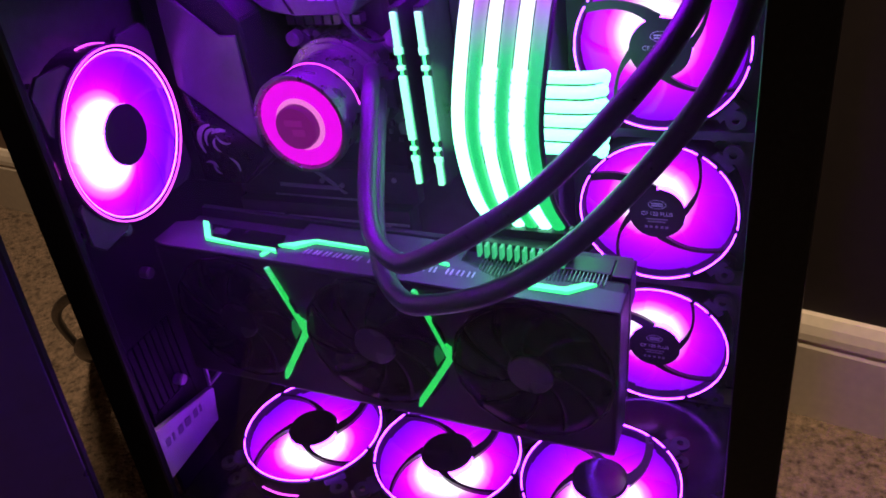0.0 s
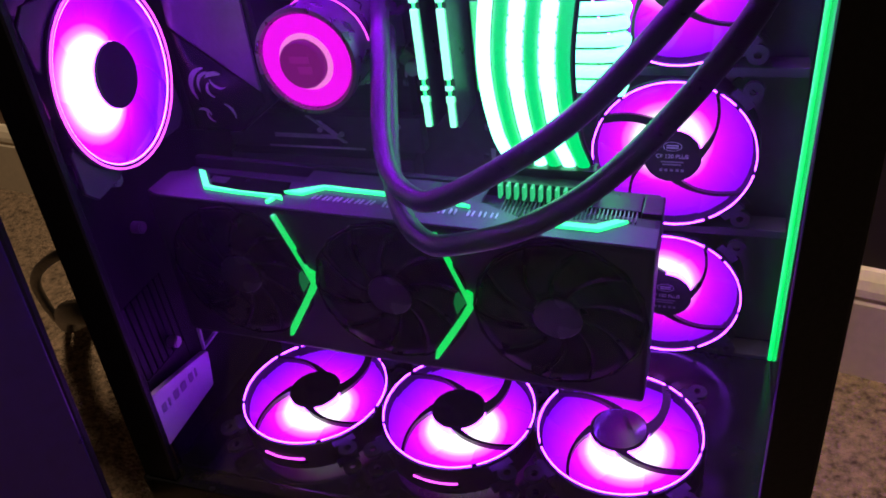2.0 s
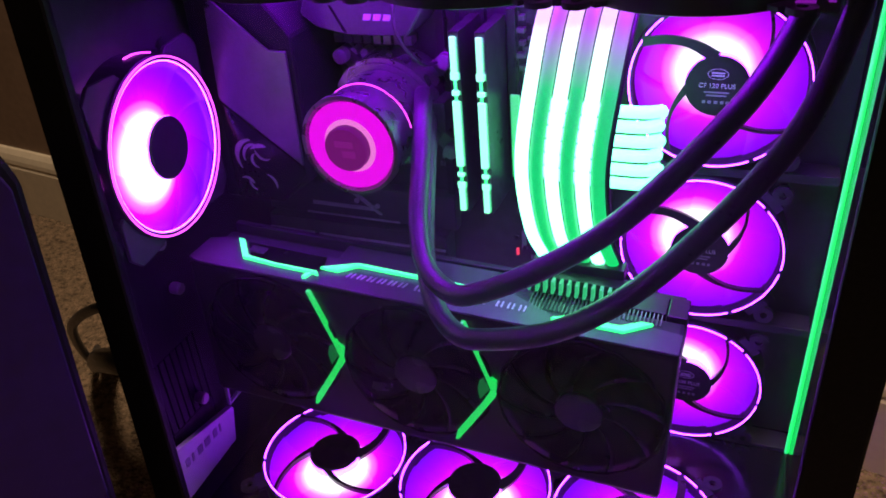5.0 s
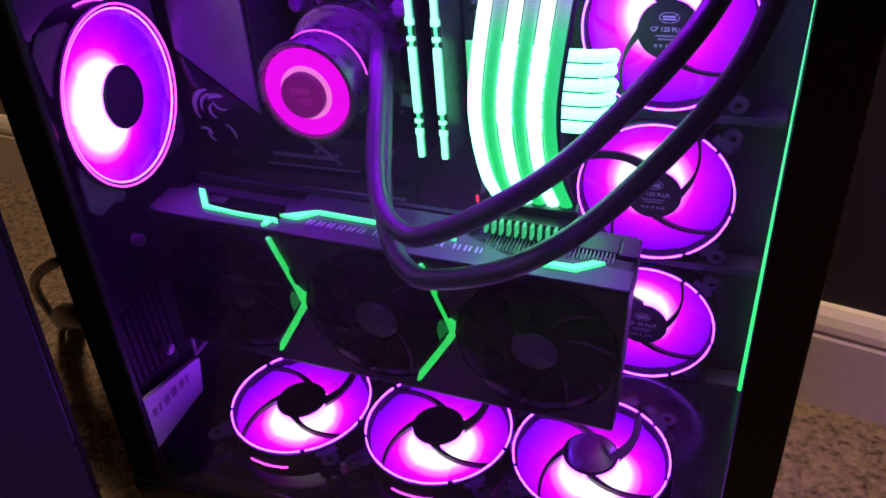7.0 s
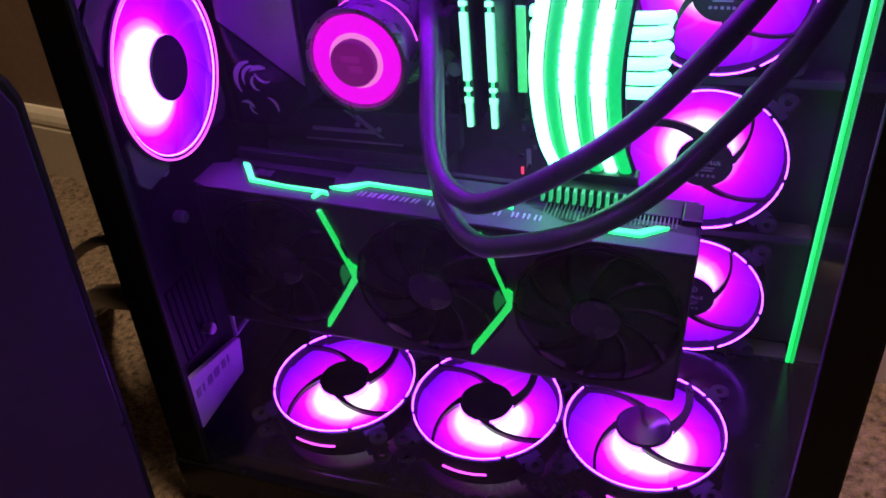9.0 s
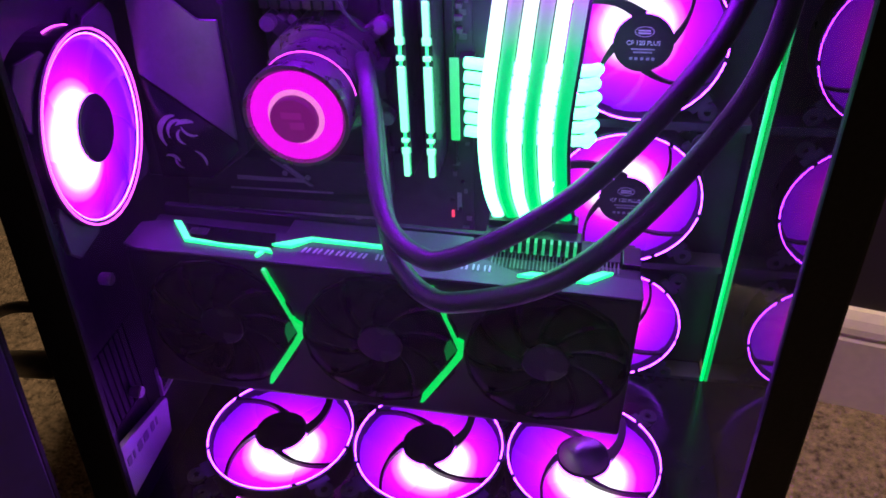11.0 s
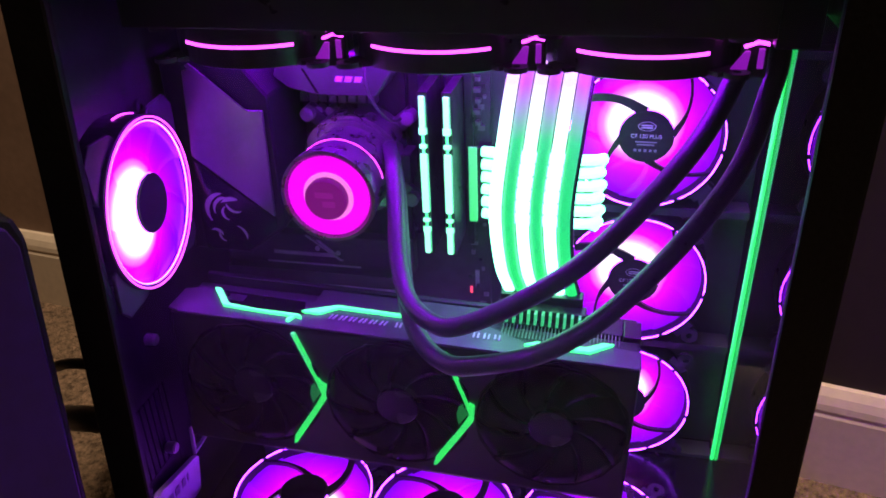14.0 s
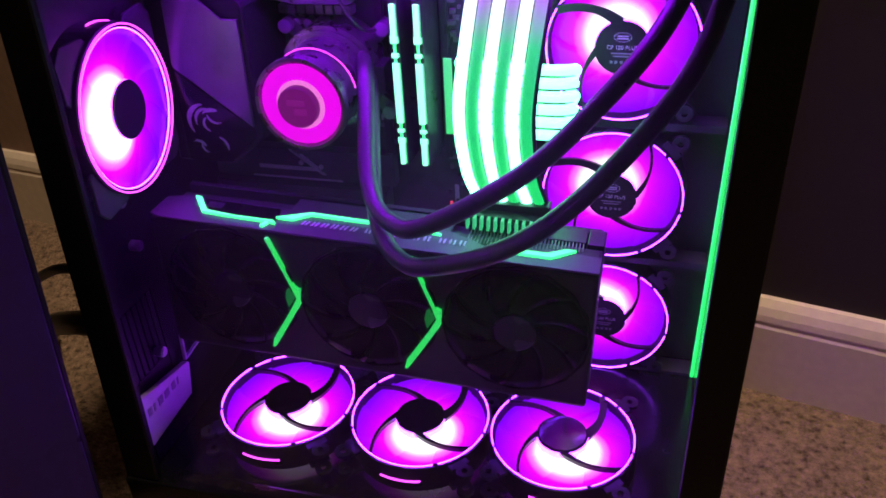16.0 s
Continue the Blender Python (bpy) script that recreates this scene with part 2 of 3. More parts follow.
def lathe(profile, n=48, a0=0.0, a1=360.0, bm=None):
    """Turns (radius, z) pairs round z; a closed profile makes a ring."""
    bm = bm or bmesh.new()
    full = abs(a1 - a0) >= 360
    steps = n if full else n + 1
    rows = []
    for i in range(steps):
        a = radians(a0 + (a1 - a0) * i / n)
        rows.append([bm.verts.new((r * math.cos(a), r * math.sin(a), z)) for r, z in profile])
    k = len(profile)
    for i in range(n):
        p, q = rows[i], rows[(i + 1) % steps]
        for j in range(k):
            bm.faces.new((p[j], p[(j + 1) % k], q[(j + 1) % k], q[j]))
    if not full:
        bm.faces.new(rows[0])
        bm.faces.new(rows[-1])
    return bm


def disc_solid(r, z0, z1, n=40, bevel=0.0, m=None, bm=None):
    bm = bm or bmesh.new()
    res = bmesh.ops.create_cone(bm, cap_ends=True, segments=n, radius1=r, radius2=r, depth=z1 - z0)
    vs = res["verts"]
    bmesh.ops.translate(bm, verts=vs, vec=(0, 0, (z0 + z1) / 2))
    if bevel:
        es = [e for e in {e for v in vs for e in v.link_edges} if len(e.link_faces) == 2 and abs(e.verts[0].co.z - e.verts[1].co.z) < 1e-6]
        out = bmesh.ops.bevel(bm, geom=es, offset=bevel, segments=2, affect="EDGES")
        vs = list({v for f in out["faces"] for v in f.verts} | {v for v in vs if v.is_valid})
    if m is not None:
        bmesh.ops.transform(bm, matrix=m, verts=vs)
    return bm


def smooth_path(pts, n=12):
    """A Catmull-Rom line through the points."""
    v = [Vector(p) for p in pts]
    v = [2 * v[0] - v[1]] + v + [2 * v[-1] - v[-2]]
    out = []
    for i in range(1, len(v) - 2):
        p0, p1, p2, p3 = v[i - 1:i + 3]
        for k in range(n):
            t = k / n
            out.append(0.5 * (2 * p1 + (p2 - p0) * t + (2 * p0 - 5 * p1 + 4 * p2 - p3) * t * t + (3 * p1 - p0 - 3 * p2 + p3) * t ** 3))
    out.append(v[-2])
    return out


def sweep(path, r, n=12, rx=None, bm=None, side=None):
    """A round (or flattened: rx across the side vector) tube along the path."""
    bm = bm or bmesh.new()
    rows, up = [], None
    for i, p in enumerate(path):
        d = (path[min(i + 1, len(path) - 1)] - path[max(i - 1, 0)]).normalized()
        if side is not None:
            u = (Vector(side) - d * d.dot(Vector(side))).normalized()
        else:
            if up is None:
                up = d.orthogonal()
            u = (up - d * d.dot(up)).normalized()
            up = u
        w = d.cross(u)
        rows.append([bm.verts.new(p + u * math.cos(2 * math.pi * k / n) * (rx or r) + w * math.sin(2 * math.pi * k / n) * r) for k in range(n)])
    for a, b in zip(rows, rows[1:]):
        for k in range(n):
            bm.faces.new((a[k], a[(k + 1) % n], b[(k + 1) % n], b[k]))
    bm.faces.new(rows[0])
    bm.faces.new(rows[-1])
    return bm


def lettering(name, words, size, material, parent, m, depth=0.0002, align="CENTER"):
    cu = bpy.data.curves.new(name, "FONT")
    cu.body, cu.size, cu.extrude, cu.align_x, cu.align_y = words, size, depth, align, "CENTER"
    tmp = bpy.data.objects.new(name + "_outline", cu)
    scene.collection.objects.link(tmp)
    bpy.context.view_layer.update()
    me = bpy.data.meshes.new_from_object(tmp.evaluated_get(bpy.context.evaluated_depsgraph_get()))
    bpy.data.objects.remove(tmp)
    bpy.data.curves.remove(cu)
    me.materials.clear()
    me.materials.append(material)
    me.name = name
    ob = new(name, me)
    ob.parent = parent
    ob.matrix_local = m
    return ob


# ---- the room ----
GROUND = 0.03
WALL_AT, WALL_TURN = (0.121, 0.069), -12.0
tagged(part("floor", box(-2.6, 2.6, -2.8, 1.6, GROUND - 0.06, GROUND), CARPET), "brown and beige flecked cut-pile carpet", "carpet", kind="structure")
WALL = pose(WALL_AT[0], WALL_AT[1], GROUND, 0, 0, WALL_TURN)
w = tagged(part("wall_north", box(-0.30, 2.4, 0.014, 0.12, 0, 2.4), WALLDARK), "dark brown wall behind the computer", "wall", kind="structure")
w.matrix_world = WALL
prof = [(0, 0), (0, 0.078), (0.0015, 0.0815), (0.0015, 0.0835), (0.0005, 0.0855), (0.0012, 0.092), (0.0040, 0.100), (0.0090, 0.107), (0.0135, 0.108), (0.0135, 0)]
bb = tagged(part("baseboard", prism(prof, "x", -0.30, 2.4), TRIM), "cream painted moulded baseboard along the wall", "baseboard", kind="structure")
bb.matrix_world = WALL
LWALL = pose(-0.20, 0.140, GROUND, 0, 0, -8)
w = tagged(part("wall_northwest", box(-2.6, 0.10, 0.014, 0.10, 0, 2.4), TANWALL), "tan-brown wall behind the cabinet", "wall", kind="structure")
w.matrix_world = LWALL
bb2 = tagged(part("baseboard", prism(prof, "x", -2.6, 0.0), TRIM), "cream painted moulded baseboard along the tan wall", "baseboard", kind="structure")
bb2.matrix_world = LWALL
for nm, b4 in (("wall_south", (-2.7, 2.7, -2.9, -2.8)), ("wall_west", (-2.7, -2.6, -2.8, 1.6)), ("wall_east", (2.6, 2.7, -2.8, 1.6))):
    tagged(part(nm, box(*b4, GROUND, 2.43), WALLDARK), "dark brown room wall", "wall", kind="structure")
tagged(part("ceiling", box(-2.7, 2.7, -2.9, 1.7, 2.43, 2.53), CEIL), "plain off-white ceiling", "ceiling", kind="structure")


# ---- the computer case ----
XL, XR, YF, YB, ZF, ZT = -0.366, 0.094, -0.216, 0.062, 0.086, 0.572
case = thing("computer_case", "black steel computer case with glass side and front", "computer case")
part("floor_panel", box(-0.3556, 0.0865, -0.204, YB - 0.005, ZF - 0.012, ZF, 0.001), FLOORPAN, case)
part("bottom_rail", box(-0.3745, XR, -0.224, -0.205, 0.048, 0.088, 0.002), GLOSSY, case)
part("base_tray", box(XL + 0.004, XR - 0.004, -0.203, YB - 0.004, 0.048, 0.072, 0.002), BLACK, case)
part("corner_post", prism([(-0.3735, 0.0885), (-0.3430, 0.0885), (-0.316, ZT - 0.0225), (-0.3425, ZT - 0.0225)], "y", -0.222, -0.2150, 0.0012), BLACK, case)
part("corner_post", box(0.0685, XR, -0.222, -0.2150, 0.09, ZT - 0.022, 0.002), BLACK, case)
part("top_panel", box(XL, XR, -0.222, YB, ZT - 0.02, ZT, 0.003), BLACK, case)
part("back_panel", box(XL, XR, YB - 0.004, YB, 0.074, ZT - 0.022), INNER, case)
part("motherboard_tray", box(-0.360, -0.070, -0.016, -0.012, ZF + 0.001, ZT - 0.022), INNER, case)
part("tray_step", box(-0.0735, -0.070, -0.0115, 0.030, ZF + 0.001, ZT - 0.022), INNER, case)
part("fan_wall", box(-0.0695, 0.0868, 0.028, 0.031, ZF + 0.001, ZT - 0.022), INNER, case)
for z in (0.086, 0.2085, 0.3355, 0.4625):
    part("fan_rail", box(-0.069, 0.084, 0.004, 0.024, z - 0.0035, z + 0.0035, 0.001), INNER, case)
part("front_frame", box(0.0872, 0.0930, 0.0058, 0.058, 0.09, ZT - 0.022, 0.001), BLACK, case)
for x in (XL + 0.04, XR - 0.05):
    for y in (-0.17, 0.02):
        part("foot", disc_solid(0.018, GROUND, 0.0475, 24, 0.002, Matrix.Translation((x, y, 0))), PLASTIC, case)
g = part("side_glass", prism([(-0.3420, 0.089), (0.0680, 0.089), (0.0680, ZT - 0.0225), (-0.3150, ZT - 0.0225)], "y", -0.2195, -0.2155), SIDEGLASS, case, "clear tempered glass side panel")
pane(g, CLEARPANE, (0, -1, 0))
g = part("front_glass", box(0.0867, 0.0897, -0.2145, 0.0055, 0.075, ZT - 0.0225), FRONTGLASS, case, "smoked tempered glass front panel")
pane(g, CLEARPANE, (-1, 0, 0))
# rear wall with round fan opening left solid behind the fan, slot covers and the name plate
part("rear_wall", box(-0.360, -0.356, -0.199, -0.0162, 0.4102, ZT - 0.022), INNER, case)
# Lower wall and slot covers in a darker steel, shade put into the colour.
part("rear_wall", box(-0.360, -0.356, -0.199, -0.0162, 0.235, 0.4100), SHADESTEEL, case)
part("rear_wall", box(-0.360, -0.356, -0.150, -0.0162, ZF - 0.010, 0.2348), SHADESTEEL, case)
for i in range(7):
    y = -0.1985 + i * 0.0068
    part("slot_cover", box(-0.359, -0.3555, y, y + 0.0056, 0.170, 0.2345, 0.0006), SHADESTEEL, case)
plate = part("name_plate", prism([(-0.2125, 0.116), (-0.146, 0.119), (-0.139, 0.149), (-0.1430, 0.1520), (-0.2095, 0.166)], "x", -0.352, -0.347, 0.0006), PLATE, case, "silver metal plate, violet light in its colour, dark lettering bars")
for i, (y, w2) in enumerate(((-0.2050, 0.0050), (-0.1970, 0.0022), (-0.1900, 0.0060), (-0.1810, 0.0065), (-0.1700, 0.0050), (-0.1620, 0.0022))):
    part("mark", prism([(y, 0.1445 - 0.0004 * i), (y + w2, 0.1442 - 0.0004 * i), (y + w2 + 0.0008, 0.1515 - 0.0004 * i), (y + 0.0008, 0.1518 - 0.0004 * i)], "x", -0.3468, -0.3463), FAINTPRINT, plate)
part("rear_wall", box(-0.360, -0.356, -0.1985, -0.1505, ZF - 0.010, 0.1690), SHADESTEEL, case)
part("rear_wall", box(-0.360, -0.3575, -0.1985, -0.1505, 0.1692, 0.2343), SHADESTEEL, case)
for pts in ([(-0.1400, 0.1510), (-0.1380, 0.1510), (-0.1352, 0.1770), (-0.1376, 0.1770)], [(-0.1376, 0.1510), (-0.1150, 0.1525), (-0.1160, 0.1550), (-0.1378, 0.1535)], [(-0.1170, 0.1545), (-0.1150, 0.1555), (-0.1340, 0.1770), (-0.1355, 0.1755)]):
    part("slot_bracket", prism(pts, "x", -0.352, -0.349, 0.0003), PLATE, case, "open triangular bracket")
for y, z in ((-0.158, 0.281), (-0.166, 0.182), (-0.163, 0.322)):
    m = pose(-0.352, y, z, 0, 90, 0)
    part("thumb_screw", disc_solid(0.0045, -0.003, 0.006, 16, 0.001, m), SILVER, case)
part("light_strip", sweep([Vector((0.0850, 0.0025, 0.088)), Vector((0.0850, -0.035, 0.498))], 0.0017, 8), GREEN, case, "glowing green light strip")


# ---- fans ----
def make_fan(name, label, blades, struts=True, writing=True, group="", low_arc=(0,), ring=True, arc=20, sticker=False, arc_turn=0, arc_z=-0.0175, cable_strut=0, arc_h=0.0011, gusset=False):
    """A 120 mm fan lying in its own xy plane, front up; the lit ring's top is at z 0."""
    f = thing(name, label, "fan", group)
    part("frame", lathe([(0.0600, -0.001), (0.0600, -0.025), (0.0565, -0.025), (0.0552, -0.013), (0.0560, -0.0005), (0.0590, -0.0005)], 56), PLASTIC, f, smooth=False)
    for k in range(4):
        a = 45 + 90 * k
        for z in (-0.0045, -0.0245):
            bm = lathe([(0.0026, z), (0.0070, z), (0.0070, z + 0.003), (0.0026, z + 0.003)], 20)
            bmesh.ops.translate(bm, verts=bm.verts, vec=(0.0715, 0, 0))
            add_box(bm, 0.0590, 0.0660, -0.0085, 0.0085, z + 0.0002, z + 0.0028)
            if gusset and z > -0.01:
                bm.free()
                bm = prism([(0.0550, -0.0230), (0.0605, -0.0230), (0.0790, -0.0065), (0.0790, 0.0065), (0.0605, 0.0230), (0.0550, 0.0230), (0.0600, 0.0)], "z", -0.0065, -0.0035, 0.0006)
            t = part("corner_tab", bm, TABS, f)
            t.matrix_local = pose(0, 0, 0, 0, 0, a)
    for a0, a1 in () if not ring else ((62, 128), (131, 146), (150, 205), (209, 296), (300, 348), (352, 402), (406, 418)):
        part("light_ring", lathe([(0.05725, 0.0), (0.05785, 0.0), (0.05785, 0.0006), (0.05725, 0.0006)], max(4, (a1 - a0) // 5), a0, a1), PINK, f)
    for k in low_arc:
        part("side_light", lathe([(0.0601, arc_z - arc_h), (0.0607, arc_z - arc_h), (0.0607, arc_z), (0.0601, arc_z)], 16, 270 - arc + 90 * k + arc_turn, 270 + arc + 90 * k + arc_turn), PINKSOFT, f)
    hub_top = 0.0005
    part("hub", disc_solid(0.0207, hub_top - 0.0020, hub_top, 40, 0.0008), PLASTIC, f)
    part("hub_light", lathe([(0.0190, -0.018), (0.0209, -0.018), (0.0209, hub_top - 0.0022), (0.0190, hub_top - 0.0022)], 40), HUBLIGHT, f, "white-hot glowing hub ring")
    if struts:
        for k in range(4):
            path = []
            for i in range(13):
                a = radians(96 + 90 * k + 55 * (i / 12) ** 0.7)
                r = 0.0190 + (0.0565 - 0.0190) * i / 12
                path.append(Vector((r * math.cos(a), r * math.sin(a), -0.0020)))
            part("strut", strut_mesh(path, 0.0030 if k == cable_strut else 0.0011), PLASTIC, f)
    if sticker:
        part("sticker", disc_solid(0.0190, 0.0006, 0.0009, 36), MIRRORBLACK, f, "glossy black hub sticker")
    nb = 9
    for k in range(nb):
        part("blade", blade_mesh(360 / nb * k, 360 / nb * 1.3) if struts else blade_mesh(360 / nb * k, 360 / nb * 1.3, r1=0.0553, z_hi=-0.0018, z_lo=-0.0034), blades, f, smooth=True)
    if writing:
        lettering("lettering", "CF 120 PLUS", 0.0043, PRINT, f, pose(0, 0.0005, 0.0009))
        for w2, h, y in ((0.016, 0.0010, -0.0045), (0.013, 0.0010, -0.0067)):
            part("fine_print", box(-w2 / 2, w2 / 2, y, y + h, 0.0006, 0.0009), DIMPRINT, f)
        for x in (-0.0075, -0.004, 0, 0.004, 0.0075):
            part("mark", box(x - 0.0011, x + 0.0011, -0.0118, -0.0098, 0.0006, 0.0009), DIMPRINT, f)
        oval = lathe([(0.0062, 0.0006), (0.0066, 0.0006), (0.0066, 0.0009), (0.0062, 0.0009)], 28)
        bmesh.ops.transform(oval, matrix=Matrix.Translation((0, 0.0085, 0)) @ Matrix.Diagonal((1, 0.55, 1, 1)), verts=oval.verts)
        part("emblem", oval, PRINT, f)
        for y in (0.0088, 0.0070):
            part("emblem_bar", box(-0.0042, 0.0042, y, y + 0.0009, 0.0006, 0.0009), PRINT, f)
    return f


def strut_mesh(path, wide):
    bm = bmesh.new()
    rows = []
    for i, p in enumerate(path):
        d = (path[min(i + 1, len(path) - 1)] - path[max(i - 1, 0)]).normalized()
        s = Vector((-d.y, d.x, 0)) * (wide + 0.0016 * max(0.0, 1 - i / 5))
        rows.append([bm.verts.new(p + s + Vector((0, 0, 0.0022))), bm.verts.new(p - s + Vector((0, 0, 0.0022))),
                     bm.verts.new(p - s * 0.7 - Vector((0, 0, 0.0022))), bm.verts.new(p + s * 0.7 - Vector((0, 0, 0.0022)))])
    for a, b in zip(rows, rows[1:]):
        for k in range(4):
            bm.faces.new((a[k], a[(k + 1) % 4], b[(k + 1) % 4], b[k]))
    bm.faces.new(rows[0])
    bm.faces.new(rows[-1])
    return bm


def blade_mesh(a0, span, r0=0.0165, r1=0.0548, z_hi=-0.0062, z_lo=-0.0086, thick=0.0012, swirl=28):
    """One curved, pitched blade with real thickness."""
    bm = bmesh.new()
    grid = {}
    nr, na = 5, 5
    for i in range(nr + 1):
        t = i / nr
        r = r0 + (r1 - r0) * t
        for j in range(na + 1):
            u = j / na
            a = radians(a0 + span * u - swirl * t)
            z = z_hi + (z_lo - z_hi) * u
            for s in (0, 1):
                grid[i, j, s] = bm.verts.new((r * math.cos(a), r * math.sin(a), z - thick * s))
    for i in range(nr):
        for j in range(na):
            for s in (0, 1):
                bm.faces.new((grid[i, j, s], grid[i + 1, j, s], grid[i + 1, j + 1, s], grid[i, j + 1, s]))
    for i in range(nr):
        for j in (0, na):
            bm.faces.new((grid[i, j, 0], grid[i + 1, j, 0], grid[i + 1, j, 1], grid[i, j, 1]))
    for j in range(na):
        for i in (0, nr):
            bm.faces.new((grid[i, j, 0], grid[i, j + 1, 0], grid[i, j + 1, 1], grid[i, j, 1]))
    return bm


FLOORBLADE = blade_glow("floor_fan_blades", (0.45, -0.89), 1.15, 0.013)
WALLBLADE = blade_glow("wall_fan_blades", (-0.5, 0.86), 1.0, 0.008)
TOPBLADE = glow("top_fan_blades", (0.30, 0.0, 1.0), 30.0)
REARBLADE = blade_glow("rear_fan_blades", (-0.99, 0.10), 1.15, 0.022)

side = make_fan("intake_fan", "black fan, violet glowing blades and ring, on side wall", WALLBLADE, group="side wall fans", low_arc=())
side.matrix_world = pose(0, 0, 0.399, 90, 0, 0)
for z in (0.272, 0.145):
    copy_thing(side, pose(0, 0, z, 90, 0, 0))
low = make_fan("intake_fan", "black fan, violet glowing blades and ring, lying on floor", FLOORBLADE, writing=False, group="floor fans", sticker=True, arc=16, arc_turn=-1, arc_z=-0.0135, cable_strut=3)
low.matrix_world = pose(-0.2585, -0.1345, 0.120)
for x, y in ((-0.1385, -0.1315), (-0.0190, -0.1280)):
    copy_thing(low, pose(x, y, 0.120))
top = make_fan("exhaust_fan", "black case fan with magenta side light, under the top radiator", TOPBLADE, writing=False, group="top fans", ring=False, arc=36, low_arc=(2,), arc_z=-0.0128, arc_h=0.0018)
top.matrix_world = pose(-0.011, -0.092, 0.4865, 180, 0, 0)
for x in (-0.131, -0.251):
    copy_thing(top, pose(x, -0.092, 0.4865, 180, 0, 0))
rear = make_fan("exhaust_fan", "black fan with violet blades and white hub glow, rear wall", REARBLADE, struts=False, writing=False, ring=False, arc=13, low_arc=(2,), gusset=True, arc_turn=-10, arc_z=-0.0130)
for r, z, mat in ((0.0584, 0.0, PINKSOFT), (0.0556, -0.0015, PINK)):
    part("light_ring", lathe([(r - 0.0004, z), (r + 0.0004, z), (r + 0.0004, z + 0.0007), (r - 0.0004, z + 0.0007)], 72), mat, rear)
for a0, a1, z in ((172, 182, -0.008),):
    part("side_light", lathe([(0.0601, z - 0.0016), (0.0608, z - 0.0016), (0.0608, z), (0.0601, z)], 4, a0, a1), PINKSOFT, rear)
rear.matrix_world = pose(-0.328, -0.151, 0.392, 90, 0, 95)

# ---- radiator and top ----
rad = thing("radiator", "black liquid-cooling radiator above the top fans", "radiator")
part("core", box(-0.318, 0.055, -0.157, -0.034, 0.5120, 0.5395, 0.001), PLASTIC, rad)
part("end_tank", box(0.0555, 0.078, -0.150, -0.034, 0.505, 0.5395, 0.002), PLASTIC, rad)

for x in (-0.191, -0.071, 0.049):
    part("fan_bracket", box(x - 0.0075, x + 0.0065, -0.136, -0.130, 0.486, 0.511, 0.001), PLASTIC, rad)
    part("corner_light", prism([(x - 0.0070, 0.5040), (x + 0.0005, 0.5068), (x + 0.0060, 0.5058), (x + 0.0060, 0.5042), (x + 0.0005, 0.5052), (x - 0.0065, 0.5025)], "y", -0.1385, -0.1363), PINKSOFT, rad, "small magenta corner light")
    # Violet light falling into the fan gap, put in as glowing wedges.
    part("lit_wedge", prism([(x - 0.0130, 0.4905), (x - 0.0040, 0.4905), (x - 0.0030, 0.5010), (x - 0.0060, 0.5010)], "y", -0.1380, -0.1363, 0.0003), VIOLETLIT, rad, "bracket wedge with violet light put in as glow")
    part("lit_wedge", box(x + 0.0010, x + 0.0042, -0.1380, -0.1363, 0.4915, 0.5025, 0.0004), VIOLETLIT, rad, "bracket wedge with violet light put in as glow")

# ---- motherboard ----
BY = -0.022
mb = thing("motherboard", "black motherboard with dark armour plates and heatsinks", "motherboard")
part("circuit_board", box(-0.352, -0.116, BY, BY + 0.002, 0.168, 0.474), PCB, mb)
cover = part("port_cover", prism([(-0.345, 0.474), (-0.285, 0.474), (-0.264, 0.448), (-0.264, 0.345), (-0.296, 0.321), (-0.345, 0.321)], "y", -0.0855, BY - 0.001, 0.0015), BLACK, mb)
part("cover_plate", prism([(-0.331, 0.401), (-0.326, 0.466), (-0.319, 0.4665), (-0.283, 0.4385), (-0.2685, 0.4385), (-0.2705, 0.3545)], "y", -0.088, -0.0857, 0.0006), SHROUD, cover, "brushed grey cover plate")
hs = part("heatsink", prism([(-0.269, 0.456), (-0.262, 0.474), (-0.178, 0.474), (-0.180, 0.460), (-0.191, 0.4435), (-0.234, 0.4425), (-0.257, 0.4470)], "y", -0.062, BY - 0.001, 0.0012), SHROUD, mb)
for i in range(3):
    x = -0.2215 + 0.0072 * i
    part("bar_print", prism([(x, 0.4535), (x + 0.0050, 0.4535), (x + 0.0066, 0.4575), (x + 0.0012, 0.4575)], "y", -0.0626, -0.0621), PRINT, hs)
part("heatsink_groove", prism([(-0.246, 0.4625), (-0.2445, 0.4625), (-0.2345, 0.4445), (-0.2365, 0.4445)], "y", -0.0628, -0.0621), BLACK, hs)
for i in range(9):
    part("choke", box(-0.2705 + 0.0078 * i, -0.2642 + 0.0078 * i, BY - 0.010, BY - 0.0003, 0.4275, 0.4345, 0.0006), GREY, mb)
for i in range(5):
    part("capacitor", disc_solid(0.0036, 0, 0.011, 16, 0.0006, pose(-0.2485 + 0.0092 * i, BY - 0.0003, 0.4205, 90, 0, 0)), SILVER, mb)
for i in range(5):
    part("choke", box(-0.2750, -0.2672, BY - 0.010, BY - 0.0003, 0.3695 + 0.0108 * i, 0.3790 + 0.0108 * i, 0.0006), GREY, mb)
part("armour_plate", box(-0.345, -0.178, -0.034, BY - 0.0005, 0.283, 0.312, 0.001), SHROUD, mb)
part("armour_plate", box(-0.345, -0.185, -0.040, BY - 0.0005, 0.250, 0.280, 0.001), SHROUD, mb)
part("expansion_slot", box(-0.320, -0.190, -0.034, BY - 0.0005, 0.240, 0.247, 0.0008), GREY, mb)
